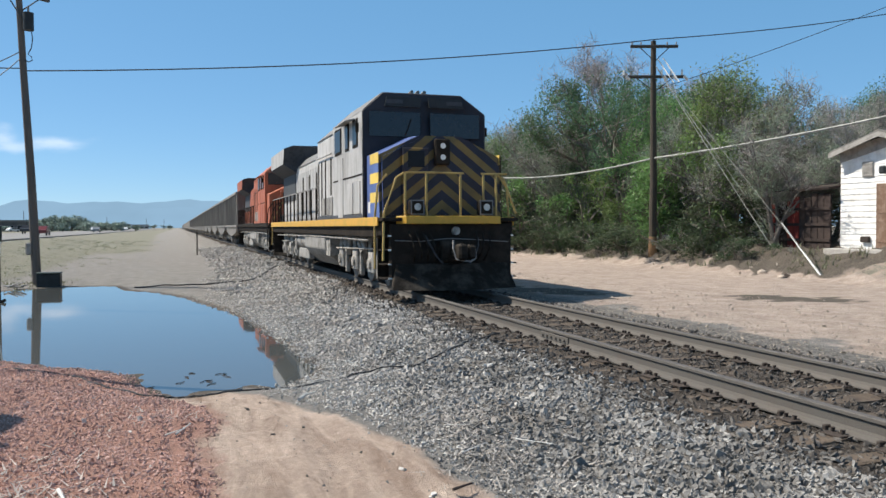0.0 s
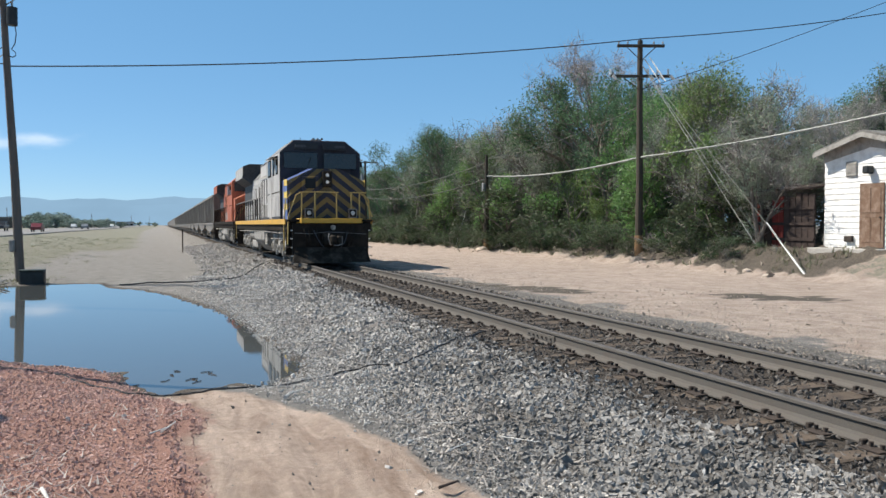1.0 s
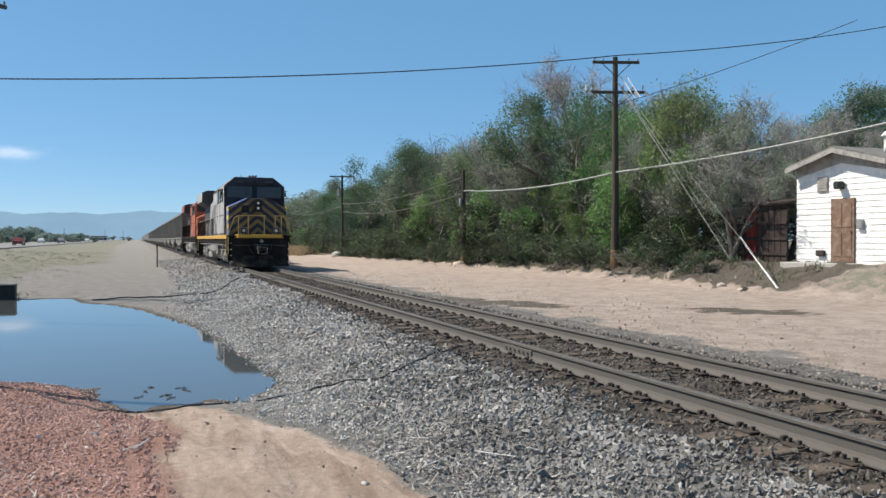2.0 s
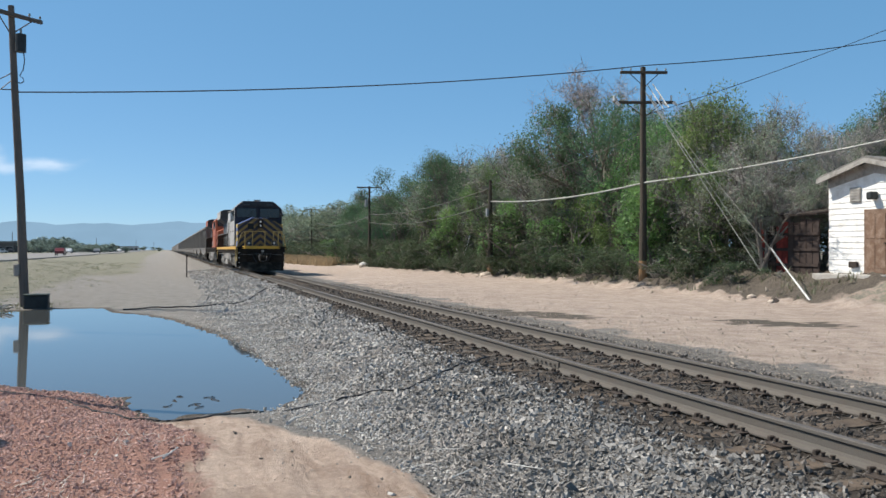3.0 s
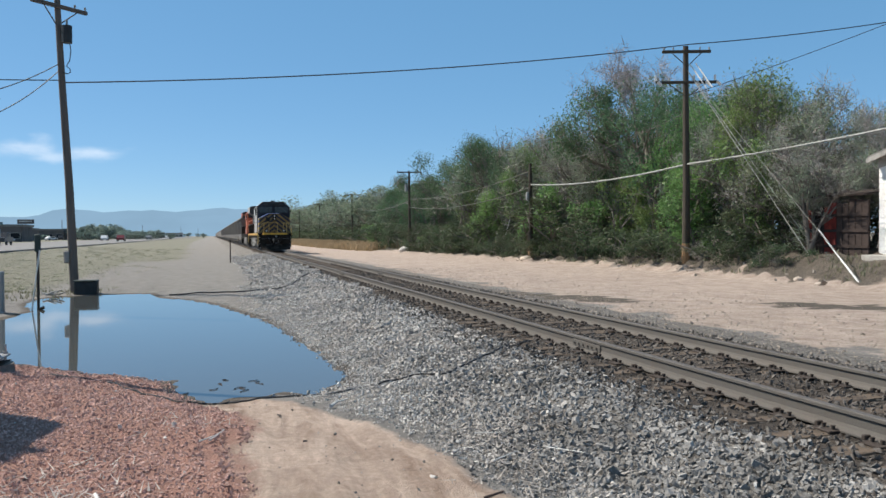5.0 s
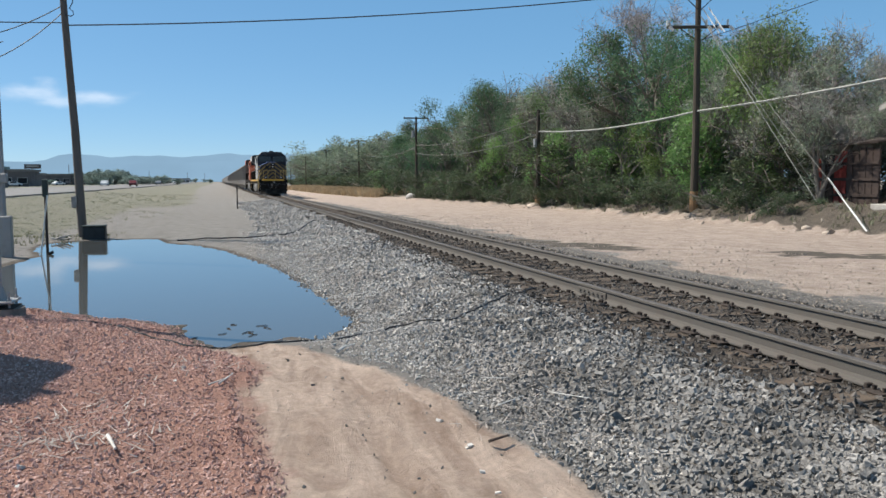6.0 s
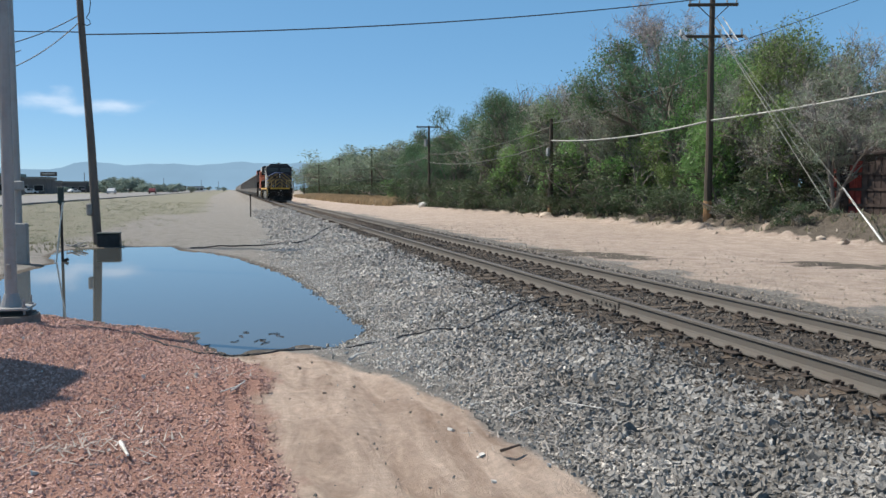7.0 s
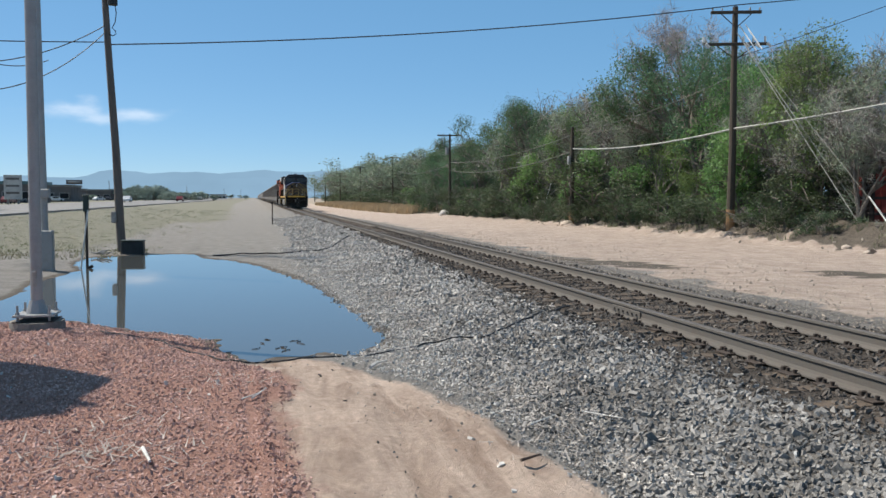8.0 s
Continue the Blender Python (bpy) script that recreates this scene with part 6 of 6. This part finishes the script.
    for i, (a, b, r) in enumerate((((-0.74, 5.63), (-0.65, 5.26), 0.014), ((1.1, 7.98), (1.2, 8.12), 0.02), ((-0.04, 6.86), (0.08, 7.0), 0.010), ((1.6, 4.76), (1.74, 4.8), 0.011), ((2.1, 6.5), (2.3, 6.35), 0.006), ((2.5, 5.9), (2.7, 5.65), 0.006),
                                   ((-0.12, 6.84), (0.0, 6.87), 0.008), ((1.14, 8.12), (1.3, 8.16), 0.012), ((2.0, 6.9), (2.25, 7.1), 0.007), ((1.95, 5.6), (2.2, 5.75), 0.007))):
        st = rod((*a, h1(*a) + 0.03), (*b, h1(*b) + 0.05), r, r * 0.6, 6)
        tagged(part("stick", st, DARKWOOD if i == 3 else PALE), "dark broken twig on the sand" if i == 3 else "bleached stick lying on the ground", "stick")
    fl = bmesh.new()
    rnd = random.Random(6)
    for k in range(9):
        a = Vector((0.05 + rnd.uniform(-0.5, 0.6), 10.2 + rnd.uniform(-0.5, 0.6), 0.006))
        b = a + Vector((rnd.choice((-1, 1)) * rnd.uniform(0.04, 0.1), rnd.uniform(0.0, 0.16), 0.002))
        c = b + Vector((rnd.uniform(0.02, 0.09), rnd.uniform(-0.05, 0.14), 0.0))
        strand(fl, [a, a.lerp(b, 0.5) + Vector((0.01, rnd.uniform(-0.03, 0.03), 0)), b, c], 0.0045, 5)
    tagged(part("floating_twigs", fl, DARKWOOD), "dark twigs floating at the puddle's rim", "debris", kind="stuff")


build_gravel()


def build_near_gravel():
    rs = np.random.RandomState(17)
    n = 6000
    y, x = -8 + 11.3 * rs.rand(n), 2.2 + 2.0 * rs.rand(n)
    rocks("rear_ballast", "grey crushed ballast stone behind the viewpoint", x, y, rs.uniform(0.014, 0.03, n), STONE, seed=18, rough=False)
    y, x = -6 + 9.8 * rs.rand(n), -5.0 + 5.2 * rs.rand(n)
    rocks("rear_red_gravel", "red-brown crushed stone behind the viewpoint", x, y, rs.uniform(0.008, 0.016, n), LAVA, seed=19, rough=False)


build_near_gravel()


# ---- the highway, the town and the hills ----
def small_car(label, paint, truck=False):
    c = thing("car", label, "car", "highway traffic")
    prof = [(-2.2, 0.35), (2.2, 0.35), (2.2, 0.85), (1.3, 0.95), (0.7, 1.5), (-1.0, 1.52), (-1.9, 0.98), (-2.2, 0.9)] if not truck else [(-2.7, 0.5), (2.7, 0.5), (2.7, 1.1), (1.6, 1.2), (1.0, 1.85), (-0.6, 1.85), (-0.7, 1.2), (-2.7, 1.2)]
    part("body", prismed(prof, "x", -0.88, 0.88, 0.05), paint, c)
    for s in (-1, 1):
        part("side_window", boxed((s * 0.885, -0.8 if not truck else -0.5, 1.0 if not truck else 1.3), (s * 0.895, 0.7, 1.42 if not truck else 1.75)), GLASS, c)
        for yy in (-1.4, 1.4):
            part("wheel", rod((s * 0.7, yy, 0.34), (s * 0.9, yy, 0.34), 0.34, n=14), DARK_BOX, c)
    return c


def build_far():
    bm = bmesh.new()
    n = 60
    for a, b in ((-17.5, -38.0),):
        rows = []
        for i in range(n + 1):
            y = -200 + (i / n) ** 2 * 2200 + 0
            rows.append([bm.verts.new((x, y, 0.62)) for x in (a, b)])
        for p, q in zip(rows, rows[1:]):
            bm.faces.new((p[0], q[0], q[1], p[1]))
    geom = bmesh.ops.extrude_face_region(bm, geom=bm.faces[:])
    bmesh.ops.translate(bm, verts=[v for v in geom["geom"] if isinstance(v, bmesh.types.BMVert)], vec=(0, 0, -0.3))
    bmesh.ops.recalc_face_normals(bm, faces=bm.faces)
    tagged(part("road", bm, ASPHALT), "wide pale asphalt highway with frontage lots", "road", kind="structure")
    paints = [mat("car_paint_" + n, c, 0.3, var=0.1, bump=0, spec=0.6) for n, c in (("dark", (0.02, 0.022, 0.028)), ("red", (0.16, 0.02, 0.02)), ("white", (0.7, 0.7, 0.7)), ("grey", (0.2, 0.21, 0.22)))]
    rnd = random.Random(12)
    makers = [small_car("dark pickup truck on the highway", paints[0], True), small_car("dark red car on the highway", paints[1]), small_car("white car on the highway", paints[2]), small_car("grey car on the highway", paints[3])]
    for i, (x, y0, v) in enumerate(((-24, 68, 1.6), (-21.5, 150, 13), (-30, 330, -15), (-22, 250, 13), (-30, 190, -11), (-24, 420, 12), (-31, 520, -14))):
        src = makers[(0, 1, 2, 3, 0, 2, 3)[i]]
        ob = src if i < 4 else copy_thing(src, pose(0, 0, 0))
        MOVING_CARS.append((ob, x, y0, v, 0.622))
    for i in range(26):
        y = 130 + i * 24 + rnd.uniform(-6, 6)
        copy_thing(makers[rnd.choice((0, 2, 2, 3, 1))], pose(-39.5 - rnd.uniform(0, 12) - 0.03 * y, y, h1(-45, y), 0, 0, rnd.uniform(0, 360)))["group"] = "parked cars"
    # clumps of trees beyond the road
    far = [tree("distant green roadside tree", 41, 9, 1.2, 1700, 0.42, HAZE_FOLIAGE, 0.05, 2, 0.1, forks=3, clumps=34, puff=1.1), tree("distant dull green roadside tree", 42, 8, 1.3, 1700, 0.42, HAZE_FOLIAGE, 0.05, 3, 0.05, forks=3, clumps=34, puff=1.1)]
    first = [True, True]
    for i in range(120):
        deg = -15.5 + 15.0 * (i / 119) ** 0.9 + rnd.uniform(-0.15, 0.15)
        if (-11.9 < deg < -8.6 and i % 3) or (deg > -3.8 and i % 3) or (deg < -12 and i % 2):
            continue
        d = rnd.uniform(330, 520) if deg < -2.5 else rnd.uniform(800, 1100)
        tall = d * math.tan(radians(0.2 + (1.15 if -8.6 < deg < -6.0 else 0.55 if -6 < deg < -3.5 else 0.2) * rnd.uniform(0.45, 1.1))) + 2.0
        x, y = d * math.sin(radians(deg)), d * math.cos(radians(deg))
        j = i % 2
        m = Matrix.LocRotScale((x, y, h1(x, y)), Euler((0, 0, rnd.uniform(0, 6))), (tall / 8.5 * rnd.uniform(1.0, 1.6),) * 2 + (tall / 8.5,))
        if first[j]:
            far[j].matrix_basis, first[j] = m, False
        else:
            copy_thing(far[j], m)
    for deg, d, w, t, m in ((-15.6, 210, 16, 4.2, TEAL), (-13.2, 260, 16, 4.2, SHACK), (-11.9, 300, 9, 3.6, SHACK), (-10.0, 380, 12, 4.0, SHACK), (-5.2, 600, 14, 4, SHOP_PALE), (-3.6, 800, 16, 4, SHACK), (-2.4, 900, 16, 4, SHOP_PALE)):
        x, y = d * math.sin(radians(deg)), d * math.cos(radians(deg))
        b = thing("shop", "low dull roadside commercial building beyond the highway", "building", at=(x, y, h1(x, y)))
        part("wall", boxed((-w / 2, 0, -0.2), (w / 2, 14, t)), SHACK if m is TEAL else m, b)
        part("roof", boxed((-w / 2 - 0.4, -0.4, t), (w / 2 + 0.4, 14.4, t + 0.7)), m if m is TEAL else ROOFING, b)
        for k in range(int(w / 4)):
            wn_ = part("window", boxed((-w / 2 + 1 + k * 4, -0.06, 0.8), (-w / 2 + 3.6 + k * 4, -0.003, 2.6)), FASCIA, b)
            part("pane", boxed((-w / 2 + 1.15 + k * 4, -0.09, 0.95), (-w / 2 + 3.45 + k * 4, -0.063, 2.45)), GLASS, wn_)
    for deg, d, hgt, w, t in ((-14.72, 170, 5.4, 3.0, 4.5), (-11.25, 330, 7.6, 5.5, 1.6)):
        x, y = d * math.sin(radians(deg)), d * math.cos(radians(deg))
        z = h1(x, y)
        s = thing("roadside_sign", "tall roadside sign board with unreadable lettering", "sign", at=(x, y, z))
        for q in ((-0.9, 0.9) if t > 2 else (0,)):
            part("post", rod((q, 0, -0.2), (q, 0, hgt), 0.22, n=8), TANK, s)
        bd = part("board", boxed((-w / 2, -0.25, hgt - t), (w / 2, -0.225 + 0.45, hgt), 0.03), SHOP_PALE if t > 2 else SHACK, s)
        for k in range(3 if t > 2 else 1):
            part("letter_bar", boxed((-w * 0.38, -0.28, hgt - 0.9 - k * 1.3), (w * 0.38, -0.255, hgt - 0.5 - k * 1.3)), SHACK if t > 2 else SHOP_PALE, bd)
    for deg, d in ((-6.9, 700), (-4.4, 760), (-2.0, 900), (-0.9, 1000), (-9.2, 520)):
        x, y = d * math.sin(radians(deg)), d * math.cos(radians(deg))
        tagged(part("light_mast", rod((x, y, h1(x, y) - 0.3), (x, y, h1(x, y) + 11), 0.25, 0.18, 6), TANK), "thin far street light mast", "mast")
    # hills
    vs, fs = [], []
    rs = np.random.RandomState(3)
    for layer, (d, base) in enumerate(((4300, 1.0), (3900, 0.55))):
        k = len(vs)
        m = 480
        for i in range(m + 1):
            deg = -180 + 360 * i / m
            el = 1.72 + 0.10 * math.sin(deg * 0.42 + 0.5) + 0.07 * math.sin(deg * 1.3 + 1) + 0.035 * math.sin(deg * 3.1) + 0.02 * rs.rand()
            el -= 0.55 * float(ease(-8.6, -11.5, np.array(deg))) - 0.35 * float(ease(-13, -24, np.array(deg)))
            el *= base * (1 if layer == 0 else 0.9 + 0.5 * math.sin(deg * 0.23 + 2))
            x, y = d * math.sin(radians(deg)), d * math.cos(radians(deg))
            vs += [(x, y, -20), (x * 0.985, y * 0.985, 1.85 + d * math.tan(radians(el)) * 0.55), (x, y, 1.85 + d * math.tan(radians(el)))]
        for i in range(m):
            a = k + i * 3
            fs += [(a, a + 3, a + 4, a + 1), (a + 1, a + 4, a + 5, a + 2)]
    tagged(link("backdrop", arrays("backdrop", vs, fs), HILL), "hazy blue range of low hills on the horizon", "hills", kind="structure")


build_far()


def build_cloud():
    """One small torn cloud, far off."""
    m = bpy.data.materials.new("cloud")
    m.use_nodes = True
    n, k = m.node_tree.nodes, m.node_tree.links
    n.remove(n["Principled BSDF"])
    tc = n.new("ShaderNodeTexCoord")
    nz = n.new("ShaderNodeTexNoise")
    nz.inputs["Scale"].default_value = 0.0045
    nz.inputs["Detail"].default_value = 7
    nz.inputs["Roughness"].default_value = 0.62
    flat = n.new("ShaderNodeMapping")
    flat.inputs["Scale"].default_value = (1, 1, 2.6)
    k.new(tc.outputs["Object"], flat.inputs[0])
    k.new(flat.outputs[0], nz.inputs["Vector"])
    at = n.new("ShaderNodeAttribute")
    at.attribute_name = "thick"
    su = n.new("ShaderNodeMath")
    su.operation = "MULTIPLY_ADD"
    su.inputs[1].default_value = 1.3
    k.new(nz.outputs["Fac"], su.inputs[0])
    k.new(at.outputs["Fac"], su.inputs[2])
    mr = n.new("ShaderNodeMapRange")
    mr.interpolation_type = "SMOOTHSTEP"
    mr.inputs["From Min"].default_value = 0.8
    mr.inputs["From Max"].default_value = 1.75
    mr.inputs["To Max"].default_value = 0.55
    k.new(su.outputs[0], mr.inputs["Value"])
    em = n.new("ShaderNodeEmission")
    em.inputs["Color"].default_value = (0.72, 0.80, 0.90, 1)
    em.inputs["Strength"].default_value = 0.95
    tp = n.new("ShaderNodeBsdfTransparent")
    mx = n.new("ShaderNodeMixShader")
    k.new(mr.outputs[0], mx.inputs[0])
    k.new(tp.outputs[0], mx.inputs[1])
    k.new(em.outputs[0], mx.inputs[2])
    k.new(mx.outputs[0], n["Material Output"].inputs["Surface"])
    d = 4200
    gx, gz = np.meshgrid(np.linspace(-15.5, -4.5, 40), np.linspace(3.6, 7.4, 16))
    a, e = np.radians(gx.ravel()), np.radians(gz.ravel())
    v = np.stack([d * np.sin(a), d * np.cos(a), 1.85 + d * np.tan(e)], 1)
    i = np.arange(640).reshape(16, 40)[:-1, :-1].ravel()
    me = arrays("cloud", v, np.stack([i, i + 1, i + 41, i + 40], 1))
    gx, gz = gx.ravel(), gz.ravel()
    puff = lambda cx, cz, wx, wz: np.exp(-((gx - cx) / wx) ** 2 - ((gz - cz) / wz) ** 2)
    th = np.maximum.reduce([0.95 * puff(-11.4, 5.5, 2.3, 0.55), 0.95 * puff(-7.6, 5.35, 1.9, 0.38), 0.7 * puff(-10.4, 6.1, 0.9, 0.5), 0.75 * puff(-9.7, 5.0, 1.8, 0.4)])
    me.attributes.new("thick", "FLOAT", "POINT").data.foreach_set("value", th.astype(np.float32))
    ob = tagged(link("cloud", me, m), "small torn white cloud low in the sky", "cloud", kind="structure")
    ob.visible_shadow = False


build_cloud()


# ---- what moves ----
def motions():
    rows = ((0.0, 0.0), (4.0, 4.0 * SPEED), (8.0, 8.0 * SPEED))
    start = LEAD_Y
    for ob, length in [(lead, 22.5), (second, 22.5)] + [(c, 16.35) for c in CARS]:
        walk(ob, [(t, pose(TRACK_X, start + s, RAIL_Z)) for t, s in rows])
        start += length
    for ws in lead_wheels + second_wheels:
        p = ws.location.copy()
        walk(ws, [(k / 30, pose(p.x, p.y, p.z, -math.degrees(SPEED * k / 30 / p.z))) for k in range(241)])
    for ob, x, y0, speed, z in MOVING_CARS:
        walk(ob, [(t, pose(x, y0 + speed * t, z, 0, 0, 0 if speed > 0 else 180)) for t in (0.0, 4.0, 8.0)])


motions()
